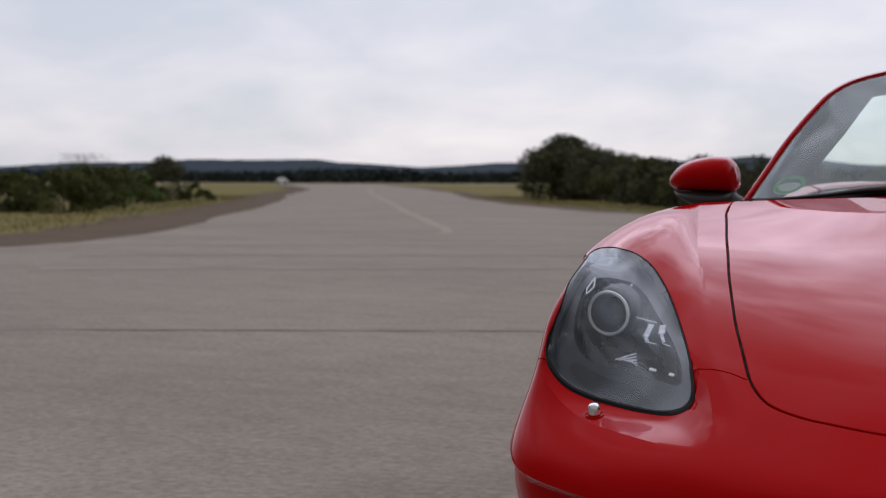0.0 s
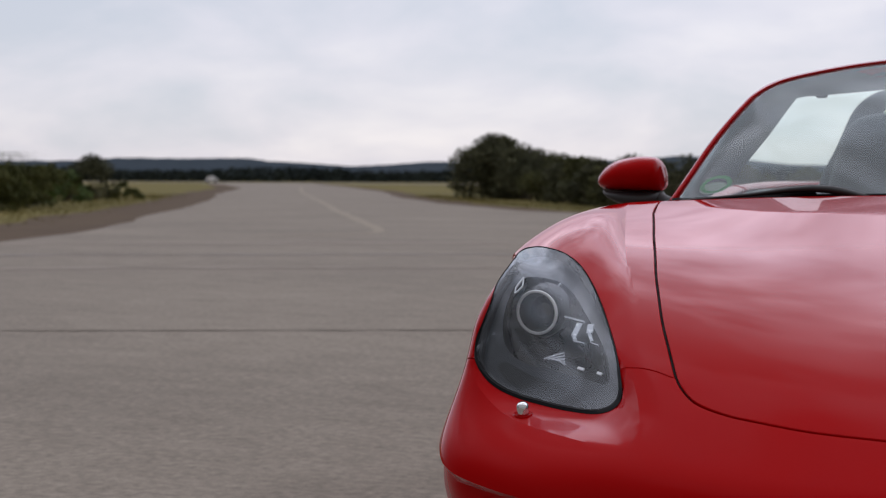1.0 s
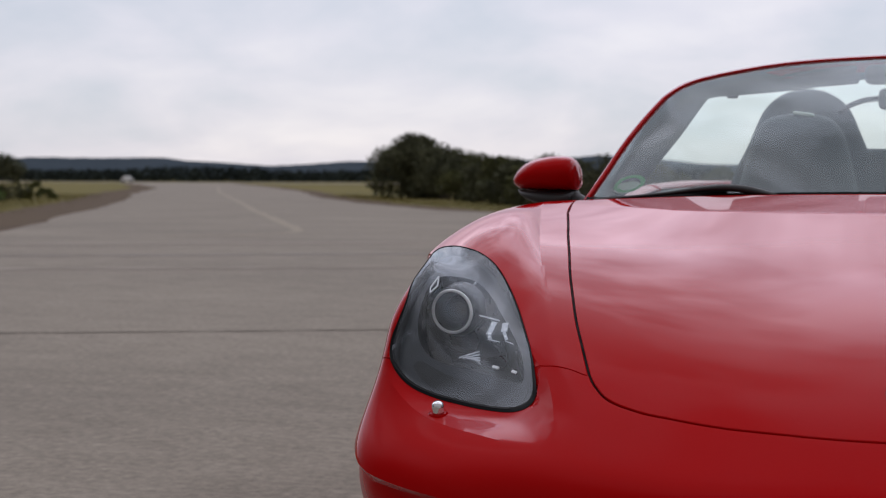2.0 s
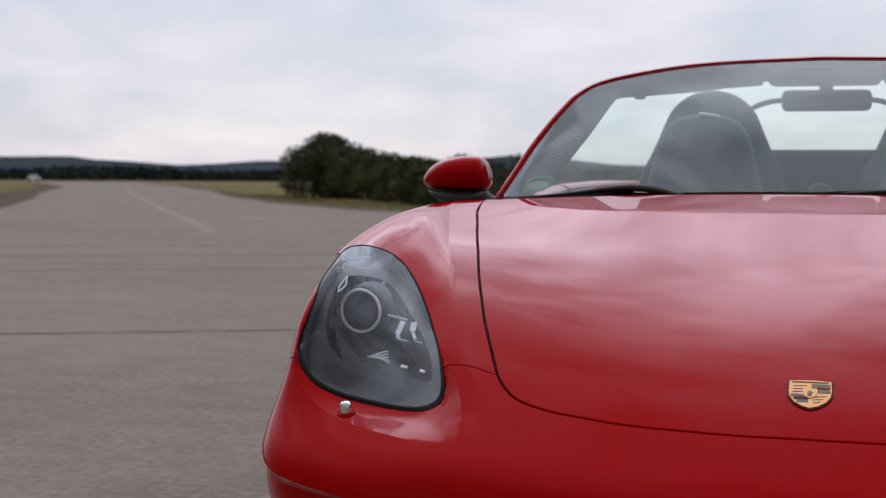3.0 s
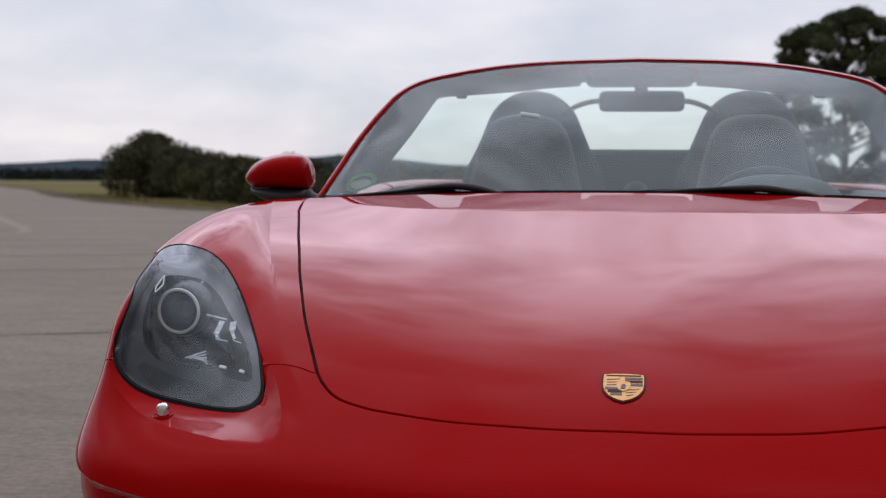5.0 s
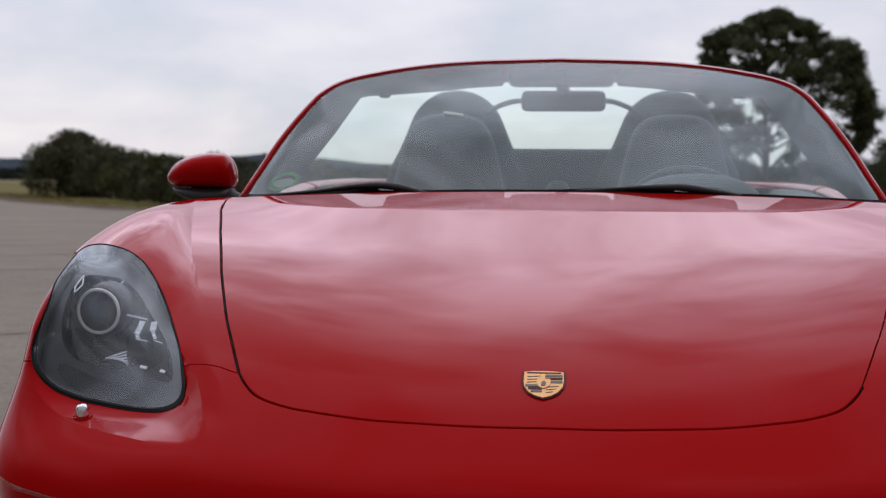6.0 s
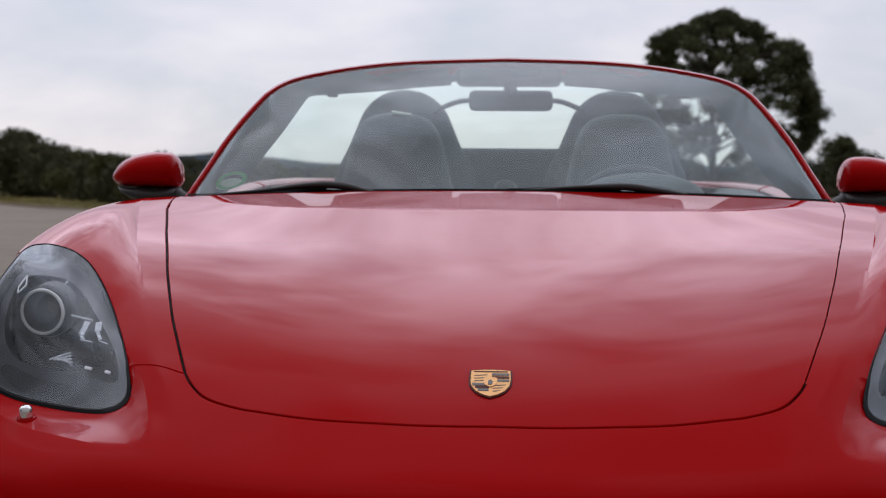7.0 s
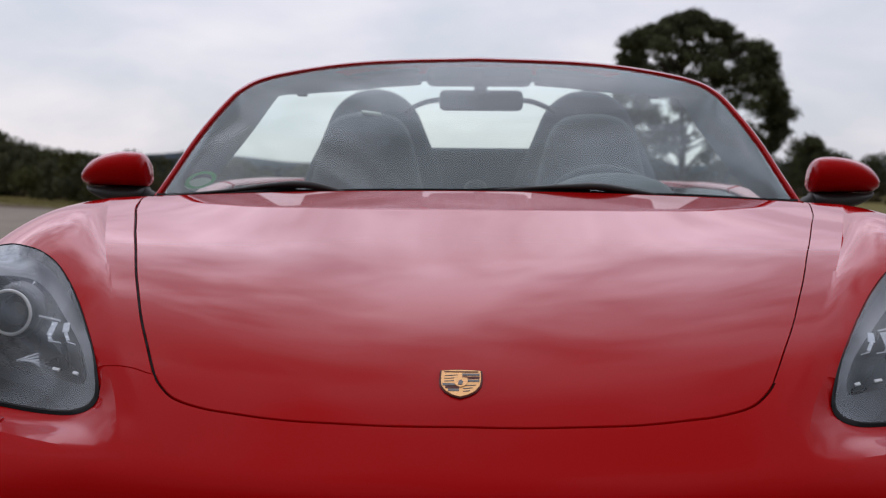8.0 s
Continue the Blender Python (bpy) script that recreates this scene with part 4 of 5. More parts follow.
def panel(name, uv, tris, material, parent, gap=0.0018, depth=0.012, label="", sharp=38):
    """One body panel with a clear gap round it and a turned-in edge."""
    used, local = np.unique(tris, return_inverse=True)
    local = local.reshape(-1, 3)
    pos, nor = body_at(uv[used, 0], uv[used, 1])
    count = {}
    for t in local:
        for i in range(3):
            e = (t[i], t[(i + 1) % 3])
            count[e] = count.get(e, 0) + 1
    border = [e for e in count if (e[1], e[0]) not in count]
    pull = np.zeros_like(pos)
    for i, j in border:
        d = pos[j] - pos[i]
        inward = np.cross(nor[i] + nor[j], d)
        inward /= np.linalg.norm(inward) + 1e-12
        pull[i] += inward
        pull[j] += inward
    size = np.linalg.norm(pull, axis=1, keepdims=True)
    pull = np.where(size > 1e-6, pull / (size + 1e-12), 0)
    # triangles wind so that the outer face follows the sheet's normal
    c = np.cross(pos[local[0, 1]] - pos[local[0, 0]], pos[local[0, 2]] - pos[local[0, 0]])
    if c @ nor[local[0, 0]] < 0:
        local, border, pull = local[:, ::-1], [(j, i) for i, j in border], -pull
    pos = pos + pull * gap
    rim = sorted({i for e in border for i in e})
    base = {k: len(pos) + n for n, k in enumerate(rim)}
    low = {k: len(pos) + len(rim) + n for n, k in enumerate(rim)}
    ring = pos[rim] - nor[rim] * 0.0014 - pull[rim] * 0.0012
    deep = pos[rim] - nor[rim] * depth - pull[rim] * 0.0012
    verts = np.vstack([pos, ring, deep])
    faces = [tuple(t) for t in local]
    faces += [(j, i, base[i], base[j]) for i, j in border] + [(base[j], base[i], low[i], low[j]) for i, j in border]
    return add_mesh(name, verts, faces, material, parent, label, sharp=sharp)


car = tagged(new("car"), "glossy red open two-seat sports car parked on worn asphalt", "car")
uv, tris = cut_sheet()
mid_uv = uv[tris].mean(1)
area = np.abs(np.cross(uv[tris[:, 1]] - uv[tris[:, 0]], uv[tris[:, 2]] - uv[tris[:, 0]]))
absolute = np.abs(mid_uv) * [1, 1]
in_hood = inside(hood_poly, mid_uv)
in_lamp_r, in_lamp_l = inside(lamp_right, mid_uv), inside(lamp_left, mid_uv)
seam_s = np.interp(absolute[:, 0], [q[0] for q in SEAM_IN + SEAM_OUT], [q[1] for q in SEAM_IN + SEAM_OUT])
front = (mid_uv[:, 1] < seam_s) | (absolute[:, 0] < .53)
good = area > 1e-9
hood = panel("hood", uv, tris[good & in_hood], RED, car, gap=0.0046)
bumper = panel("bumper", uv, tris[good & ~in_hood & ~in_lamp_l & ~in_lamp_r & front], RED, car, gap=0.0012, sharp=12)
wing_r = panel("wing", uv, tris[good & ~in_hood & ~in_lamp_r & ~front & (mid_uv[:, 0] > 0)], RED, car, gap=0.0018, sharp=22)
wing_l = panel("wing", uv, tris[good & ~in_hood & ~in_lamp_l & ~front & (mid_uv[:, 0] < 0)], RED, car, gap=0.0018, sharp=22)

# black strip added below the gap round the hood, standing in for its shade
way = np.gradient(hood_half, axis=0)
way /= np.linalg.norm(way, axis=1, keepdims=True)
across = np.stack([way[:, 1], -way[:, 0]], 1)
for side in (1, -1):
    rows_ = [body_at((hood_half[:, 0] + across[:, 0] * d) * side, hood_half[:, 1] + across[:, 1] * d, .010)[0] for d in (-.008, 0, .008)]
    add_mesh("hood_gap_shade", np.vstack(rows_), grid_faces(3, len(hood_half), side > 0), RUBBER_AND_SHADE, car, "black strip that puts the shade into the hood gap")

# headlights: lens, seal, bezel, cavity and the optics in it


def strip_between(lines, material, name, parent, closed=True, label="", sharp=40):
    """A band through several lines of equally many points."""
    n = len(lines[0])
    verts = np.vstack(lines)
    faces = []
    for k in range(len(lines) - 1):
        for i in range(n if closed else n - 1):
            j = (i + 1) % n
            faces.append((k * n + i, k * n + j, (k + 1) * n + j, (k + 1) * n + i))
    return add_mesh(name, verts, faces, material, parent, label, sharp=sharp)


def filled(poly_uv, hole_uv, sink, material, name, parent, step=0.010, label=""):
    """The part of the sheet inside one line and outside another, sunk below the skin."""
    pts, edges = [], []
    for line in (poly_uv, hole_uv):
        if line is None:
            continue
        first = len(pts)
        pts.extend(map(tuple, line))
        edges.extend((first + i, first + (i + 1) % len(line)) for i in range(len(line)))
    lo, hi = poly_uv.min(0), poly_uv.max(0)
    g = np.stack([q.ravel() for q in np.meshgrid(np.arange(lo[0], hi[0], step), np.arange(lo[1], hi[1], step))], 1)
    ok = inside(poly_uv, g) & (distance_to(poly_uv, g) > step * .6)
    if hole_uv is not None:
        ok &= ~inside(hole_uv, g) & (distance_to(hole_uv, g) > step * .6)
    pts.extend(map(tuple, g[ok]))
    from mathutils.geometry import delaunay_2d_cdt
    v, _, f, _, _, _ = delaunay_2d_cdt([Vector(q) for q in pts], edges, [], 0, 1e-6)
    v, f = np.array([tuple(q) for q in v]), np.array([tuple(q) for q in f])
    c = v[f].mean(1)
    ok = inside(poly_uv, c)
    if hole_uv is not None:
        ok &= ~inside(hole_uv, c)
    pos, _ = body_at(v[:, 0], v[:, 1], sink)
    return add_mesh(name, pos, f[ok], material, parent, label)


def bar_data(a, b, width, thick):
    """A flat bar from a to b, tilted forwards and up to catch light from the sky."""
    a, b = np.array(a, float), np.array(b, float)
    d = (b - a) / np.linalg.norm(b - a)
    back = np.array([0, 1.0, -0.9])
    back -= d * (back @ d)
    back /= np.linalg.norm(back)
    up = np.cross(d, back)
    corners = [p + sx * up * width / 2 + k * back * thick for k in (0, 1) for p, sx in ((a, -1), (b, -1), (b, 1), (a, 1))]
    return corners, [(0, 1, 2, 3), (7, 6, 5, 4), (0, 4, 5, 1), (1, 5, 6, 2), (2, 6, 7, 3), (3, 7, 4, 0)]


def headlight(side):
    """side: 1 to the right of the picture's middle, -1 to the left."""
    f = np.array([side, 1.0])
    edge = lamp_right * f
    lens = panel("headlight", uv, tris[good & (in_lamp_r if side > 0 else in_lamp_l)], LENS_GLASS, car, gap=0.0024, depth=0.004, label="teardrop headlight with clear lens and dark inside")
    cavity = resample(np.vstack([loop(CAVITY_CUT, 8), CAVITY_CUT[:1]]), 0.008)[:-1] * f
    rim0, n0 = body_at(edge[:, 0], edge[:, 1], -0.0002)
    bulk = (.30 + .70 * np.clip((.52 - edge[:, 1]) / .12, 0, 1))[:, None]
    inner, middle, outer = (edge + (edge.mean(0) - edge) * d * bulk for d in (0.030, 0.008, -0.014))
    crown = body_at(middle[:, 0], middle[:, 1], -0.0034)[0] - n0 * (1 - bulk) * 0.003
    seal0, _ = body_at(inner[:, 0], inner[:, 1], -0.0008)
    seal1, _ = body_at(outer[:, 0], outer[:, 1], -0.0006)
    strip_between([seal1, crown, seal0, seal0 - n0 * 0.008], RUBBER_AND_SHADE, "seal", lens, label="black rubber seal")
    near = edge + (edge.mean(0) - edge) * 0.012
    strip_between([body_at(near[:, 0], near[:, 1], d)[0] for d in (0.003, 0.023)], LAMP_DARK, "lamp_wall", lens)
    filled(edge, cavity, 0.02, LAMP_BOWL, "bezel", lens, label="grey plastic bezel")
    step = resample(np.vstack([loop(BEZEL_STEP, 8), BEZEL_STEP[:1]]), 0.006)[:-1] * f
    filled(step, None, 0.017, LAMP_STEP, "bezel_step", lens, step=0.008, label="darker sunken step of the bezel")
    c0, _ = body_at(cavity[:, 0], cavity[:, 1], 0.02)
    c1, _ = body_at(cavity[:, 0], cavity[:, 1], 0.09)
    shrink = c1.mean(0) + (c1 - c1.mean(0)) * 0.96
    strip_between([c0, shrink], LAMP_DARK, "cavity_wall", lens)
    filled(cavity, None, 0.092, LAMP_DARK, "cavity_back", lens)

    def put(name, data, material, label="", sharp=40):
        verts, faces = data
        ob = add_mesh(name, [(v[0] * -side, v[1], v[2]) for v in verts], [q[::-1] for q in faces] if side > 0 else faces, material, lens, label, sharp=sharp)
        return ob

    # projector with its bright ring, turned to the front and slightly outwards
    turn = pose(-0.7888, 0.5227, 0.6594, 92, 0, -6)

    def turned(data):
        return [tuple(turn @ Vector(v)) for v in data[0]], data[1]

    ring = [(0.0382 + 0.0030 * math.cos(w), 0.0030 * math.sin(w)) for w in np.linspace(0, 2 * math.pi, 13)]
    put("light_ring", turned(lathe_data(ring, 64)), RING_GLEAM, "bright ring")
    put("projector_tube", turned(lathe_data([(0.0345, 0.001), (0.033, -0.02), (0.028, -0.035), (0.026, -0.03)], 40)), LAMP_DARK)
    dome = [(0.027 * math.sin(w), -0.034 + 0.016 * math.cos(w)) for w in np.linspace(math.pi / 2, 0.02, 10)]
    put("projector_lens", turned(lathe_data(dome, 40)), BULB_GLASS, "dark glass projector lens")
    put("collar", turned(lathe_data([(0.0415, -0.004), (0.046, -0.010), (0.048, -0.02), (0.050, -0.045)], 40)), LAMP_DARK)
    # Like the projector, these are slid along camera sight lines to behind the lens.
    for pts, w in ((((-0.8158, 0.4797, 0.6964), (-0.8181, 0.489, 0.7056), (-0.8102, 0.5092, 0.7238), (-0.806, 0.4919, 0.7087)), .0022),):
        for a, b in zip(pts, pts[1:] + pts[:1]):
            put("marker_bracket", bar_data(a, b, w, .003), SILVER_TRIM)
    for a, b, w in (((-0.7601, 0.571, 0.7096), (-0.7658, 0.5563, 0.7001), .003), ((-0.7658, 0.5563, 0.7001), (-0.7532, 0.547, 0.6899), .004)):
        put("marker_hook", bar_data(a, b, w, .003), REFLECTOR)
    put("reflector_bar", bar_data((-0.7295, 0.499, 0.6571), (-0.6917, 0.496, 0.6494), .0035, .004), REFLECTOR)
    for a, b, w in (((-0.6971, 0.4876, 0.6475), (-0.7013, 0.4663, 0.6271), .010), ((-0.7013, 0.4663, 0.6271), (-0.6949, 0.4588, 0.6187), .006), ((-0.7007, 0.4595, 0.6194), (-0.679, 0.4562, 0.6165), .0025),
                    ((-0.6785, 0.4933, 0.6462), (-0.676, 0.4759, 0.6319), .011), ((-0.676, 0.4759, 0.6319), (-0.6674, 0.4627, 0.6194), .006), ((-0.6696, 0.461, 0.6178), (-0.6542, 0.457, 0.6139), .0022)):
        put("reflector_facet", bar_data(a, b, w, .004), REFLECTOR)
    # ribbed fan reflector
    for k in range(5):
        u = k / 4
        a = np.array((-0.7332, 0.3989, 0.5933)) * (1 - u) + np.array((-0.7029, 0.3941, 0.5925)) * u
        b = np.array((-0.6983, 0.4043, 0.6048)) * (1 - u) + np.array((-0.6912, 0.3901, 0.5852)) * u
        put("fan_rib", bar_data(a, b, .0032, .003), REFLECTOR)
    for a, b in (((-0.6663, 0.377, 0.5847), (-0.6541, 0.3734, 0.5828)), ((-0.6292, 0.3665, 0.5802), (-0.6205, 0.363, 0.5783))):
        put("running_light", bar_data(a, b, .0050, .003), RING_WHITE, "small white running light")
    return lens


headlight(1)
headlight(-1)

# headlight washers
for side in (1, -1):
    (w0,), (wn,) = body_at([side * .777], [.293])
    washer = add_mesh("headlight_washer", *lathe_data([(0.0, .0215), (.006, .0205), (.0095, .017), (.0105, .010), (.0105, -.004), (.0, -.004)], 24), CHROME, car, "chrome headlight washer nozzle", sharp=40)
    washer.matrix_local = Matrix.Translation(w0) @ pose(0, 0, 0, 12, 0, 0)
    add_mesh("washer_ring", *lathe_data([(.0115, .0), (.0145, .0022), (.0165, .0), (.0165, -.006), (.0115, -.006)], 28), RED, washer, sharp=50)

# windscreen: frame, glass, dark inner trim
FRAME_HALF = [(.786, 1.545, .850), (.751, 1.59, .914), (.713, 1.645, .989), (.679, 1.69, 1.046), (.643, 1.735, 1.098), (.618, 1.76, 1.127), (.578, 1.79, 1.154), (.507, 1.815, 1.176), (.374, 1.84, 1.2), (.223, 1.855, 1.2135), (0, 1.86, 1.2205)]
half = smooth_line(FRAME_HALF, 60)
half[-1, 0] = 0
frame_line = np.vstack([half, (half * [-1, 1, 1])[-2::-1]])
rim_way = np.gradient(frame_line, axis=0)
rim_way /= np.linalg.norm(rim_way, axis=1, keepdims=True)
glass_out = np.array([0, -0.62, 0.78])
rim_in = np.cross(rim_way, glass_out)
rim_in /= np.linalg.norm(rim_in, axis=1, keepdims=True)
if (rim_in[60] @ np.array([0, 0, 1.0])) > 0:
    rim_in = -rim_in
rim_up = np.cross(rim_in, rim_way)
rim_up = np.where((rim_up @ glass_out)[:, None] < 0, -rim_up, rim_up)
section = [(0.005, -0.003), (0.002, 0.0), (-0.005, -0.0022), (-0.0125, -0.006), (-0.0155, -0.012), (-0.012, -0.03), (-0.003, -0.042), (0.005, -0.045), (0.006, -0.02)]
rings = [frame_line + rim_in * a + rim_up * b for a, b in section]
windscreen = add_mesh("windscreen_frame", np.stack(rings, 1).reshape(-1, 3),
                      [(i * 9 + j, (i + 1) * 9 + j, (i + 1) * 9 + (j + 1) % 9, i * 9 + (j + 1) % 9) for i in range(len(frame_line) - 1) for j in range(9)], RED, car, "red painted windscreen surround", sharp=50)
COWL_HALF = [(.786, 1.545, .842), (.737, 1.50, .842), (.628, 1.45, .847), (.496, 1.40, .853), (.33, 1.36, .857), (.17, 1.335, .860), (0, 1.33, .861)]
cowl = smooth_line(COWL_HALF, 61)
cowl[-1, 0] = 0
cowl_line = np.vstack([cowl, (cowl * [-1, 1, 1])[-2::-1]])


def screen_sheet(inset, sink, rows=24):
    top = frame_line + rim_in * inset + rim_up * sink
    low = cowl_line + [0, 0.004, sink]
    n = len(top)
    low = np.stack([np.interp(np.linspace(0, 1, n), np.linspace(0, 1, len(low)), low[:, k]) for k in range(3)], 1)
    u = np.linspace(0, 1, rows)[:, None, None]
    bulge = np.sin(np.pi * u) * 0.022
    return (low[None] * (1 - u) + top[None] * u + glass_out * bulge * np.linspace(0, 1, n)[None, :, None] * (1 - np.linspace(0, 1, n))[None, :, None] * 4), n


g, n = screen_sheet(0.003, -0.005)
pane = add_mesh("windscreen_pane", g.reshape(-1, 3), grid_faces(24, n, True), SCREEN_GLASS, car, "lightly green-tinted windscreen glass")
pane.visible_shadow = False
# inner pillar and header trim, a broad dark band behind the glass
INNER_HALF = [(.730, 1.64, .845), (.666, 1.70, .903), (.636, 1.70, .94), (.584, 1.74, 1.015), (.531, 1.78, 1.099), (.515, 1.80, 1.114), (.45, 1.84, 1.122), (.301, 1.88, 1.136), (.211, 1.90, 1.150), (.15, 1.9, 1.160), (0, 1.905, 1.163)]
ih = smooth_line(INNER_HALF, 60)
ih[-1, 0] = 0
inner_line = np.vstack([ih, (ih * [-1, 1, 1])[-2::-1]])
o0 = frame_line + rim_in * 0.006 + rim_up * -0.012
o1 = (o0 + inner_line) / 2 + [0, 0.004, 0.006]
strip_between([o0, o1, inner_line, inner_line + [0, 0.035, 0.012], frame_line + rim_in * 0.0 + rim_up * -0.05], TRIM, "inner_trim", car, closed=False, label="dark grey inner pillar and header trim")
# gasket along the lower edge of the glass
strip_between([cowl_line + [0, -0.02, -0.008], cowl_line + [0, -0.004, 0.014], cowl_line + [0, 0.02, 0.012], cowl_line + [0, 0.03, -0.03]], RUBBER_AND_SHADE, "cowl_gasket", car, closed=False, label="black gasket at the windscreen foot")

# wipers
for arm, blade in ((((-.74, 1.44, .850), (-.57, 1.395, .866), (-.465, 1.38, .879), (-.385, 1.37, .880), (-.290, 1.35, .862)), ((-.735, 1.49, .850), (-.60, 1.44, .860), (-.42, 1.40, .872))),
                   (((.00, 1.33, .868), (.14, 1.335, .878), (.235, 1.335, .882), (.30, 1.34, .881), (.42, 1.355, .864)), ((-.05, 1.345, .866), (.10, 1.35, .874), (.27, 1.36, .878)))):
    w = add_mesh("wiper", *tube_data(smooth_line(arm, 24), np.interp(np.linspace(0, 1, 24), [0, .3, .6, .8, 1], [.005, .008, .014, .015, .008]), 10, 0.62), BLACK_PLASTIC, car, "black wiper arm resting at the windscreen foot")
    add_mesh("wiper_blade", *tube_data(smooth_line(blade, 20), 0.0045, 6, 1.5), RUBBER_AND_SHADE, w)

# door mirrors
def loft_rings(rings):
    n, k = len(rings[0]), len(rings)
    verts = np.vstack(rings)
    faces = [(i * n + j, i * n + (j + 1) % n, (i + 1) * n + (j + 1) % n, (i + 1) * n + j) for i in range(k - 1) for j in range(n)]
    faces += [tuple(range(n))[::-1], tuple((k - 1) * n + j for j in range(n))]
    return verts, faces


def superellipse(n, power):
    w = np.linspace(0, 2 * math.pi, n, endpoint=False)
    c, s = np.cos(w), np.sin(w)
    return np.sign(c) * np.abs(c) ** power, np.sign(s) * np.abs(s) ** power


def mirror_shell(xs, tops, lows, fronts, backs, power=0.75, n=36):
    u = np.linspace(0, 1, len(xs))
    xs, tops, lows, fronts, backs = (smooth_line(np.stack([u, a], 1), 30)[:, 1] for a in (xs, tops, lows, fronts, backs))
    c, s = superellipse(n, power)
    return [np.stack([np.full(n, x), (f + b) / 2 + (f - b) / 2 * c, (t + l) / 2 + (t - l) / 2 * s], 1) for x, t, l, f, b in zip(xs, tops, lows, fronts, backs)]


def scaled_from_eye(points, side):
    """Mirror points scaled about the camera's eye, so they keep their outline in view, back to the door just behind the
    foot of the windscreen pillar.
    """
    return np.array(points, float) * 1.056 * [side, 1, 1] + [0, .0997, -.0501]


for side in (1, -1):
    red = mirror_shell([.826, .832, .846, .875, .91, .945, .975, .995, 1.001], [.910, .940, .956, .9595, .957, .949, .934, .912, .897], [.880, .872, .8705, .8705, .8705, .871, .873, .882, .892],
                       [1.615, 1.575, 1.552, 1.54, 1.54, 1.552, 1.575, 1.60, 1.63], [1.66, 1.675, 1.68, 1.68, 1.68, 1.68, 1.675, 1.665, 1.645], 1.0)
    v, q = loft_rings([scaled_from_eye(r, side) for r in red])
    mirror = add_mesh("door_mirror", v, q if side < 0 else [a[::-1] for a in q], RED, car, "red door mirror housing on a black foot", sharp=60)
    low = mirror_shell([.830, .84, .86, .89, .92, .95, .972, .985], [.8705, .8705, .8705, .8705, .8705, .8708, .8715, .874], [.834, .826, .824, .827, .834, .845, .857, .868],
                       [1.60, 1.575, 1.56, 1.55, 1.55, 1.56, 1.58, 1.61], [1.655, 1.66, 1.665, 1.665, 1.66, 1.655, 1.645, 1.63], 0.8)
    v, q = loft_rings([scaled_from_eye(r, side) for r in low])
    add_mesh("lower_shell", v, q if side < 0 else [a[::-1] for a in q], BLACK_PLASTIC, mirror, "black plastic lower shell")
    foot = scaled_from_eye(smooth_line([(.862, 1.62, .862), (.838, 1.61, .850), (.805, 1.60, .832), (.775, 1.60, .795)], 12), side)
    add_mesh("foot", *tube_data(foot, np.linspace(.024, .030, 12), 12, 0.8), BLACK_PLASTIC, mirror)
    sx, sz = superellipse(32, .7)
    plate = [scaled_from_eye(np.stack([.908 + .066 * sx, np.full(32, y), .914 + .036 * sz], 1), side) for y in (1.676, 1.683)]
    add_mesh("mirror_glass", *loft_rings(plate), CHROME, mirror, sharp=40)

# crest on the hood: plain coloured shapes on a shield
(c0,), (cn,) = body_at([0.0], [.4175])
cy = np.array([0, 1.0, 0]) - cn * cn[1]
cy /= np.linalg.norm(cy)
crest_m = Matrix(((1, cy[0], cn[0], c0[0]), (0, cy[1], cn[1], c0[1]), (0, cy[2], cn[2], c0[2]), (0, 0, 0, 1)))


def flat_piece(outline, thick, lift, bulge=0.0):
    """A flat plate with a given outline, on the crest's plane."""
    o = np.array(outline, float)
    n = len(o)
    verts = [(x, y, k - bulge * x * x) for k in (lift, lift + thick) for x, y in o]
    faces = [tuple(range(n))[::-1], tuple(range(n, 2 * n))] + [(i, (i + 1) % n, n + (i + 1) % n, n + i) for i in range(n)]
    return verts, faces


SHIELD = [(-.030, .036), (-.015, .0385), (0, .039), (.015, .0385), (.030, .036), (.0305, .010), (.029, -.006), (.022, -.022), (.012, -.032), (0, -.038), (-.012, -.032), (-.022, -.022), (-.029, -.006), (-.0305, .010)]
# Maroon plate, wider than the shield, puts the dark recess round it into colour.
crest = add_mesh("crest", *flat_piece([(x * 1.09, y * 1.08) for x, y in SHIELD], .003, -.001), ENAMEL_RED, car, "small gold and dark shield badge", sharp=30)
crest.matrix_local = crest_m
add_mesh("shield", *flat_piece(SHIELD, .0012, .002), GOLD, crest, "gold shield face", sharp=30)
for x0, x1, ys in ((.002, .0285, (.025, .016, .007)), (-.0275, -.002, (-.004, -.012, -.020))):
    for i, y in enumerate(ys):
        shrink = 0.0 if y > -.003 else max(0, (-y - .004)) * .55
        a, b = (x0, x1) if x0 > 0 else (x0 + shrink, x1)
        add_mesh("stripe", *flat_piece([(a, y - .0032), (b, y - .0032), (b, y + .0032), (a, y + .0032)], .0005, .0032), ENAMEL_DARK if i != 1 else ENAMEL_RED, crest, sharp=30)
for sx, sy in ((-1, 1), (1, -1)):
    for k in range(3):
        y0 = (.022 - .008 * k) if sy > 0 else (-.007 - .008 * k)
        w = .020 - (.0 if sy > 0 else .0045 * k)
        xm = -.015 if sy > 0 else .0135 - .002 * k
        add_mesh("antler", *flat_piece([(xm - w / 2, y0 - .0016), (xm, y0 - .0008), (xm + w / 2, y0 + .0012), (xm + w / 2, y0 + .0026), (xm, y0 + .0012), (xm - w / 2, y0 + .0002)], .0004, .0032), ENAMEL_DARK, crest, sharp=30)
add_mesh("top_bar", *flat_piece([(-.026, .0315), (.026, .0315), (.026, .0345), (-.026, .0345)], .0004, .0032), ENAMEL_RED, crest, sharp=30)
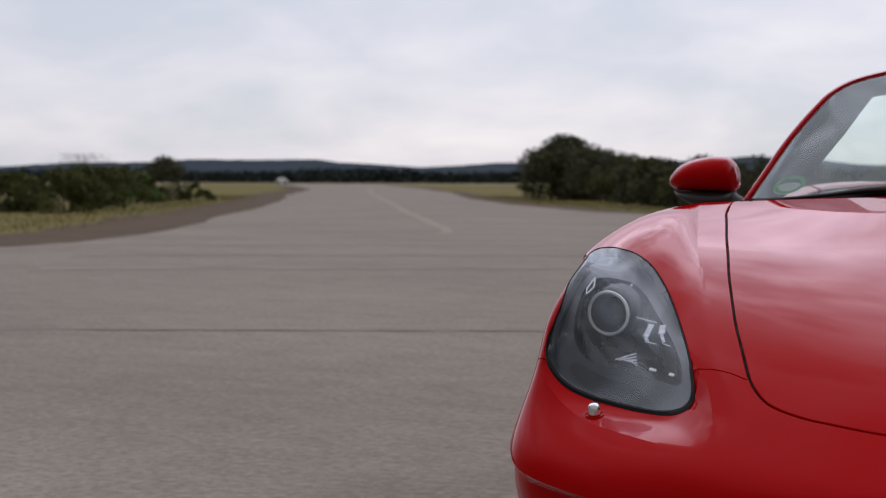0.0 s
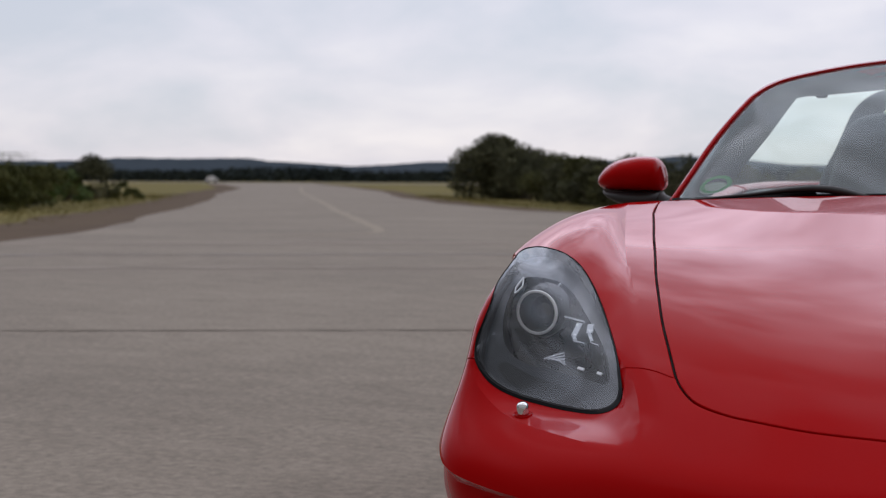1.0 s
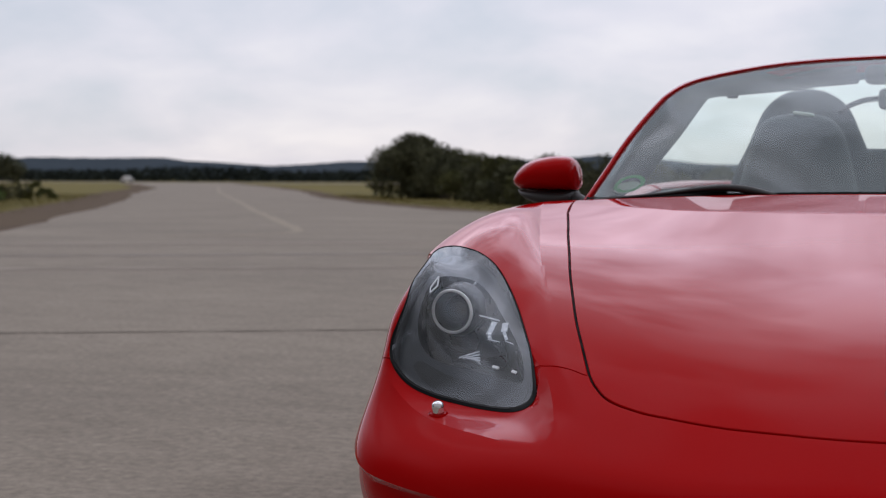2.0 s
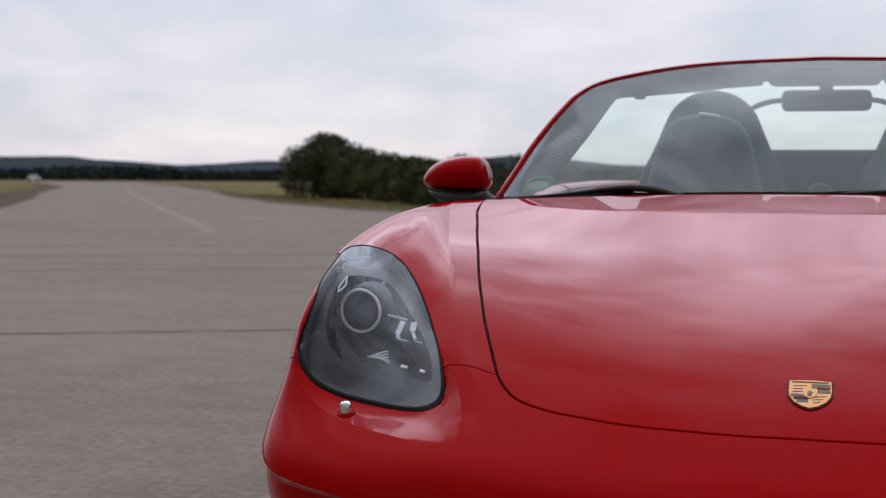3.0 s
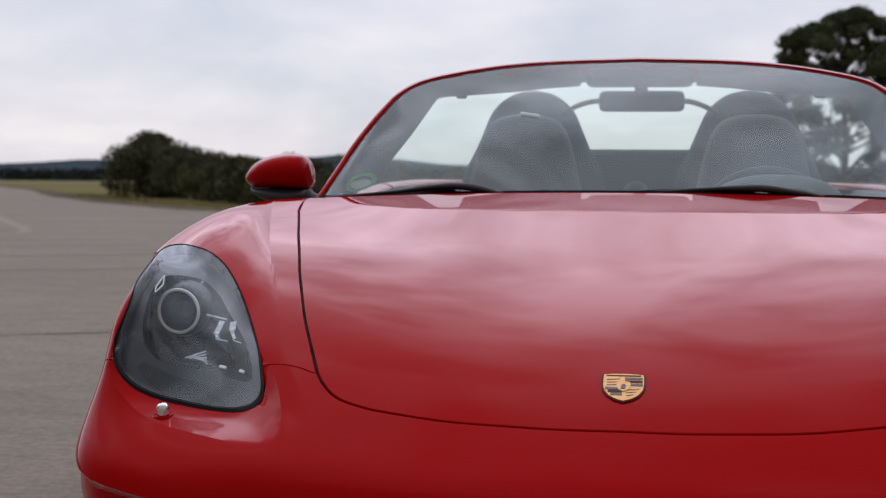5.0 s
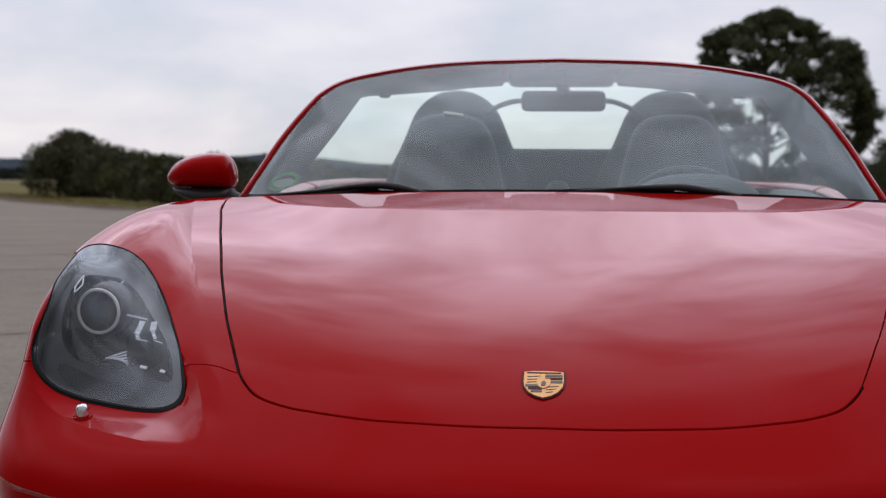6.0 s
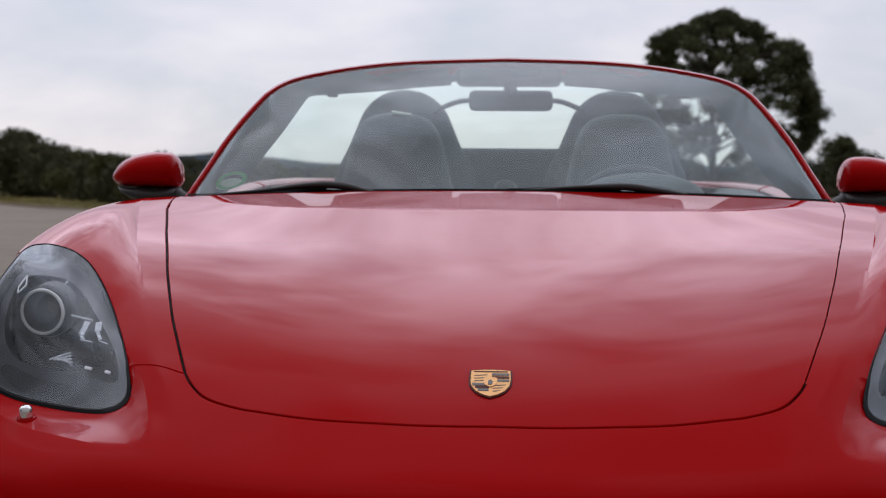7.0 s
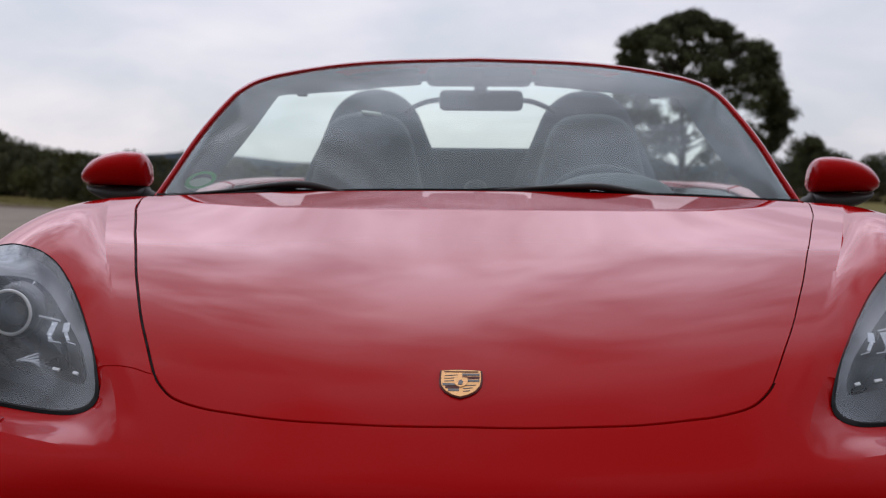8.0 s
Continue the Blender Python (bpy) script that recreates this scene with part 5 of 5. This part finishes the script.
add_mesh("inner_shield", *flat_piece([(x * .34, y * .36 + .001) for x, y in SHIELD], .0009, .0034), GOLD, crest, sharp=30)
add_mesh("inner_mark", *flat_piece([(-.004, -.006), (.002, -.007), (.004, .002), (.001, .008), (-.003, .005)], .0004, .0044), ENAMEL_DARK, crest, sharp=30)

# doors, rear wings and rear deck
STATIONS = {
    1.375: [(.812, .812), (.845, .814), (.876, .74), (.888, .60), (.87, .40), (.84, .22)],
    1.80: [(.806, .822), (.845, .826), (.877, .75), (.886, .60), (.86, .40), (.83, .21)],
    2.30: [(.802, .842), (.842, .848), (.877, .76), (.886, .60), (.865, .40), (.835, .21)],
    2.56: [(.798, .860), (.838, .867), (.880, .77), (.889, .61), (.867, .40), (.837, .21)],
    2.75: [(.79, .866), (.835, .873), (.885, .78), (.895, .62), (.87, .40), (.84, .21)],
    3.20: [(.75, .878), (.825, .882), (.895, .80), (.90, .64), (.89, .42), (.86, .24)],
    3.60: [(.68, .885), (.80, .878), (.885, .80), (.895, .64), (.885, .42), (.85, .26)],
    4.00: [(.60, .88), (.74, .865), (.84, .77), (.86, .62), (.84, .42), (.80, .28)],
    4.26: [(.50, .845), (.64, .83), (.75, .73), (.77, .60), (.75, .42), (.70, .30)],
    4.38: [(.35, .80), (.50, .785), (.62, .70), (.65, .58), (.63, .43), (.58, .32)],
}
side_net = [[(x, y, z) for x, z in STATIONS[y]] for y in STATIONS]
SIDE = Sheet(side_net)


def side_panel(name, y0, y1, side, label):
    ys = np.array(list(STATIONS))
    a0, a1 = np.interp([y0, y1], ys, SIDE.ka)
    rows = max(8, int((y1 - y0) / .025))
    cols = 44
    ga, gs = np.meshgrid(np.linspace(a0, a1, rows), np.linspace(0, SIDE.ks[-1], cols), indexing="ij")
    p = SIDE.at(ga.ravel(), gs.ravel())
    faces = grid_faces(rows, cols, side > 0)
    keep = []
    for q in faces:
        c = p[list(q)].mean(0)
        if min((c[1] - .912) ** 2, (c[1] - 3.387) ** 2) + (c[2] - .33) ** 2 > .355 ** 2:
            keep.append(q)
    ob = add_mesh(name, p * [side, 1, 1], keep, RED, car, label, sharp=50)
    thick = ob.modifiers.new("thickness", "SOLIDIFY")
    thick.thickness, thick.offset = 0.012, -1
    return ob


for side in (1, -1):
    door = side_panel("door", 1.385, 2.56, side, "closed red door")
    add_mesh("door_handle", *tube_data(smooth_line([(.893 * side, 2.25, .70), (.905 * side, 2.32, .705), (.905 * side, 2.42, .71), (.896 * side, 2.48, .71)], 12), .010, 10, 0.8), RED, door)
    side_panel("rear_wing", 2.568, 4.38, side, "red rear wing")
    add_mesh("side_sill", *tube_data([(.82 * side, 1.28, .20), (.84 * side, 1.5, .19), (.84 * side, 2.6, .19), (.83 * side, 2.98, .20)], [.03, .04, .04, .03], 10), BLACK_PLASTIC, car)
# rear deck and tail
ys = np.linspace(2.86, 4.38, 30)
stat_y = np.array(list(STATIONS))
inner_x = np.interp(ys, stat_y, [STATIONS[y][0][0] for y in STATIONS])
inner_z = np.interp(ys, stat_y, [STATIONS[y][0][1] for y in STATIONS])
u = np.linspace(-1, 1, 25)
deck = np.array([(x * w, y, z + .03 * (1 - w * w)) for y, x, z in zip(ys, inner_x, inner_z) for w in u])
add_mesh("rear_deck", deck, grid_faces(30, 25, True), RED, car, "red rear deck")
tail = np.array([(x * w, 4.38 + .03 * (1 - w * w), z) for x, z in [STATIONS[4.38][0]] + STATIONS[4.38][1:] for w in u])
add_mesh("tail_panel", tail, grid_faces(6, 25), RED, car, "red tail panel")
for side in (1, -1):
    part("tail_lamp", rounded_box((.22, .05, .11), (.50 * side, 4.385, .70), .02), ENAMEL_RED, car, "red tail lamp")
part("floor_pan", rounded_box((1.62, 3.9, .06), (0, 2.2, .17), .02), BLACK_PLASTIC, car)
for side in (1, -1):
    for y in (.912, 3.387):
        arch = [np.stack([np.full(25, x * side), y + .385 * np.cos(np.linspace(-.35, math.pi + .35, 25)), .33 + .385 * np.sin(np.linspace(-.35, math.pi + .35, 25))], 1) for x in (.55, .86)]
        strip_between(arch, BLACK_PLASTIC, "wheel_arch_liner", car, closed=False)

# wheels
def wheel(x, y, width):
    side = 1 if x > 0 else -1
    hub = new("wheel")
    hub.parent = car
    w, r = width / 2, .333
    tyre = lathe_data([(.245, -w * .9), (.29, -w), (.318, -w * .92), (r, -w * .70), (r + .001, 0), (r, w * .70), (.318, w * .92), (.29, w), (.245, w * .9)], 56)
    t = add_mesh("tyre", *tyre, TYRE, hub, "black low-profile tyre", sharp=40)
    rim = add_mesh("rim", *lathe_data([(.248, -w * .86), (.236, -w * .7), (.225, 0), (.236, w * .8), (.248, w * .9), (.240, w * .93), (.226, w * .86)], 56), ALLOY, hub, "silver alloy rim", sharp=40)
    for k in range(10):
        a = 2 * math.pi * k / 10
        bm = rounded_box((.19, .026, .022), (.135, 0, w * .62), .006)
        bmesh.ops.rotate(bm, verts=bm.verts, cent=(0, 0, 0), matrix=Matrix.Rotation(a, 3, "Z"))
        part("spoke", bm, ALLOY, rim)
    add_mesh("hub_cap", *lathe_data([(.0, w * .78), (.03, w * .77), (.055, w * .70), (.06, w * .4)], 32), ALLOY, rim)
    add_mesh("brake_disc", *lathe_data([(.05, -.01), (.165, -.01), (.165, .012), (.05, .012)], 40), SILVER_TRIM, rim)
    hub.matrix_local = pose(x, y, r, 90, 0, 90 if side > 0 else -90)
    return hub


for x, y, width in ((.742, .912, .235), (-.742, .912, .235), (.765, 3.387, .265), (-.765, 3.387, .265)):
    wheel(x, y, width)

# cockpit
belt = [(STATIONS[y][0][0], y, STATIONS[y][0][1]) for y in (1.375, 1.80, 2.30, 2.56, 2.75)] + [(.75, 2.95, .868)]
belt = smooth_line(belt, 30)
for side in (1, -1):
    f = np.array([side, 1, 1])
    strip_between([belt * f, belt * f + [-.03 * side, 0, .006], belt * f + [-.07 * side, 0, .003], belt * f + [-.105 * side, 0, -.03], belt * f + [-.13 * side, 0, -.25], belt * f + [-.13 * side, 0, -.6]], LEATHER, "door_lining", car, closed=False, label="black door lining")
tub = np.array([[(x, y, z) for x in (-.70, 0, .70)] for y, z in ((1.40, .60), (1.55, .26), (2.60, .24), (2.86, .45), (2.88, .86))])
add_mesh("cabin_floor", tub.reshape(-1, 3), grid_faces(5, 3), TRIM, car)
dash_prof = [(1.36, .79), (1.45, .822), (1.58, .842), (1.70, .848), (1.79, .838), (1.84, .80), (1.86, .70), (1.82, .55), (1.70, .45)]
dash_line = smooth_line([(0, y, z) for y, z in dash_prof], 36)
xs = np.linspace(-.70, .70, 41)
dash = np.array([[(x, y + .05 * (x / .7) ** 2, z + .004 * math.cos(x * 4)) for x in xs] for _, y, z in dash_line])
dashboard = add_mesh("dashboard", dash.reshape(-1, 3), grid_faces(36, 41, True), LEATHER, car, "black leather dashboard")
hood_arc = []
for y, r in ((1.60, .6), (1.66, .92), (1.74, 1.0), (1.82, 1.0), (1.825, .93)):
    w = np.linspace(math.pi, 0, 24)
    hood_arc.append(np.stack([.355 + .165 * r * np.cos(w), np.full(24, y), .835 + .082 * r * np.sin(w) ** .8], 1))
add_mesh("instrument_hood", np.vstack(hood_arc), grid_faces(5, 24), LEATHER, dashboard, "hooded instrument cluster")
clock = add_mesh("dash_clock", *lathe_data([(0, .034), (.012, .033), (.024, .028), (.031, .016), (.033, 0), (.033, -.01)], 28), BLACK_PLASTIC, dashboard, "round dashboard clock")
clock.matrix_local = pose(.0, 1.74, .862, 60, 0, 0)
steer = new("steering_wheel")
steer.parent = car
ringp = [(.182 + .016 * math.cos(w), .016 * math.sin(w)) for w in np.linspace(0, 2 * math.pi, 13)]
add_mesh("rim", *lathe_data(ringp, 56), LEATHER, steer, "black leather steering wheel rim")
add_mesh("hub", *lathe_data([(0, .03), (.05, .028), (.075, .015), (.08, -.02), (.0, -.03)], 32), BLACK_PLASTIC, steer)
for a in (0, 180, 270):
    w = radians(a)
    part("spoke", rounded_box((.12, .035, .012), (.125 * math.cos(w), .125 * math.sin(w), 0), .004, (0, 0, a)), BLACK_PLASTIC, steer)
steer.matrix_local = pose(.355, 1.98, .765, 62, 0, 0)


def ring_box(cx, cy, z, wx, wy, n=28, power=0.6):
    c, s = superellipse(n, power)
    return np.stack([cx + wx * c, cy + wy * s, np.full(n, z)], 1)


def seat(x):
    s = new("seat")
    s.parent = car
    back = []
    prof = smooth_line([(.30, .235, .10, 2.16), (.45, .25, .10, 2.22), (.62, .24, .09, 2.29), (.78, .205, .08, 2.35), (.88, .172, .07, 2.385), (.97, .150, .06, 2.40), (1.03, .133, .056, 2.40), (1.070, .108, .048, 2.40), (1.090, .075, .036, 2.402), (1.099, .03, .02, 2.404)], 40)
    for z, wx, wy, y in prof:
        back.append(ring_box(x, y, z, wx, wy))
    v, q = loft_rings(back)
    b = add_mesh("backrest", v, q, LEATHER, s, "black leather backrest with built-in headrest", sharp=50)
    cush = [ring_box(x, 1.98, z, wx, wy, power=.5) for z, wx, wy in ((.26, .23, .24), (.38, .25, .26), (.42, .245, .255), (.435, .20, .21))]
    v, q = loft_rings(cush)
    add_mesh("cushion", v, q, LEATHER, s, sharp=60)
    if x < 0:
        part("headrest_slot", rounded_box((.062, .02, .011), (x + .016, 2.368, 1.096), .005, (0, 8, 0)), WHITE_STICKER, s, "small bright insert in the headrest")
    return s


seat(-.345)
seat(.345)


def roll_hoop(x):
    prof = smooth_line([(.70, .27, .06), (.90, .235, .06), (1.00, .190, .058), (1.06, .165, .056), (1.117, .140, .052), (1.155, .108, .045), (1.182, .065, .034), (1.193, .02, .016)], 30)
    v, q = loft_rings([ring_box(x - .004 * np.sign(x), 2.75, z, wx, wy, power=.7) for z, wx, wy in prof])
    h = add_mesh("roll_hoop", v, q, TRIM, car, "dark grey padded roll-over hoop behind the seat", sharp=50)
    return h


roll_hoop(-.355)
roll_hoop(.355)
part("rear_bulkhead", rounded_box((.92, .10, .52), (0, 2.80, .742), .03), TRIM, car, "dark grey rear bulkhead")
add_mesh("cross_tube", *tube_data(smooth_line([(-.262, 2.72, 1.10), (-.238, 2.71, 1.124), (-.192, 2.70, 1.146), (-.139, 2.70, 1.157), (0, 2.70, 1.160), (.143, 2.70, 1.157), (.192, 2.70, 1.146), (.238, 2.71, 1.124), (.262, 2.72, 1.10)], 40), .0085, 8), BLACK_PLASTIC, car, "slim tube between the roll hoops")
# inner mirror, sensor housing, sun visors
im = part("inner_mirror", rounded_box((.228, .036, .056), (.010, 1.92, 1.111), .016, (0, 0, 0)), BLACK_PLASTIC, car, "black rear-view mirror")
add_mesh("stalk", *tube_data([(.010, 1.915, 1.13), (.008, 1.90, 1.15), (.005, 1.885, 1.17)], .018, 10), BLACK_PLASTIC, im)
house = part("sensor_housing", rounded_box((.285, .07, .040), (.004, 1.885, 1.172), .018, (-18, 0, 0)), BLACK_PLASTIC, car, "dark sensor housing above the mirror")
part("sensor_window", rounded_box((.075, .01, .018), (.052, 1.845, 1.176), .004, (-30, 0, 0)), TRIM, house)
for side in (1, -1):
    v = part("sun_visor", rounded_box((.34, .11, .016), (.325 * side, 1.915, 1.164), .007, (-16, 4 * side, 0)), TRIM, car, "dark grey folded sun visor")
    part("visor_clip", rounded_box((.03, .02, .02), (.47 * side, 1.86, 1.125), .006), BLACK_PLASTIC, v)
# emission sticker low in the windscreen corner
st, n_ = [], 32
for r0 in (1.0, .70):
    for k in range(n_):
        w = 2 * math.pi * k / n_
        u, v = .040 * r0 * math.cos(w), .022 * (r0 if math.sin(w) > 0 else r0 * .9) * math.sin(w)
        st.append((-.690 + u, 1.603 + .2 * v + .03 * u, .888 + v + .22 * u))
sticker = add_mesh("sticker", st, [(k, (k + 1) % n_, n_ + (k + 1) % n_, n_ + k) for k in range(n_)], GREEN_STICKER, car, "round green and white windscreen sticker", smooth=False)
field = [(-.696 + .034 * math.cos(w), 1.605, .880 + .014 * math.sin(w) + .20 * .034 * math.cos(w)) for w in np.linspace(0, 2 * math.pi, 20, endpoint=False)]
add_mesh("sticker_field", field, [tuple(range(20))], WHITE_STICKER, sticker, smooth=False)
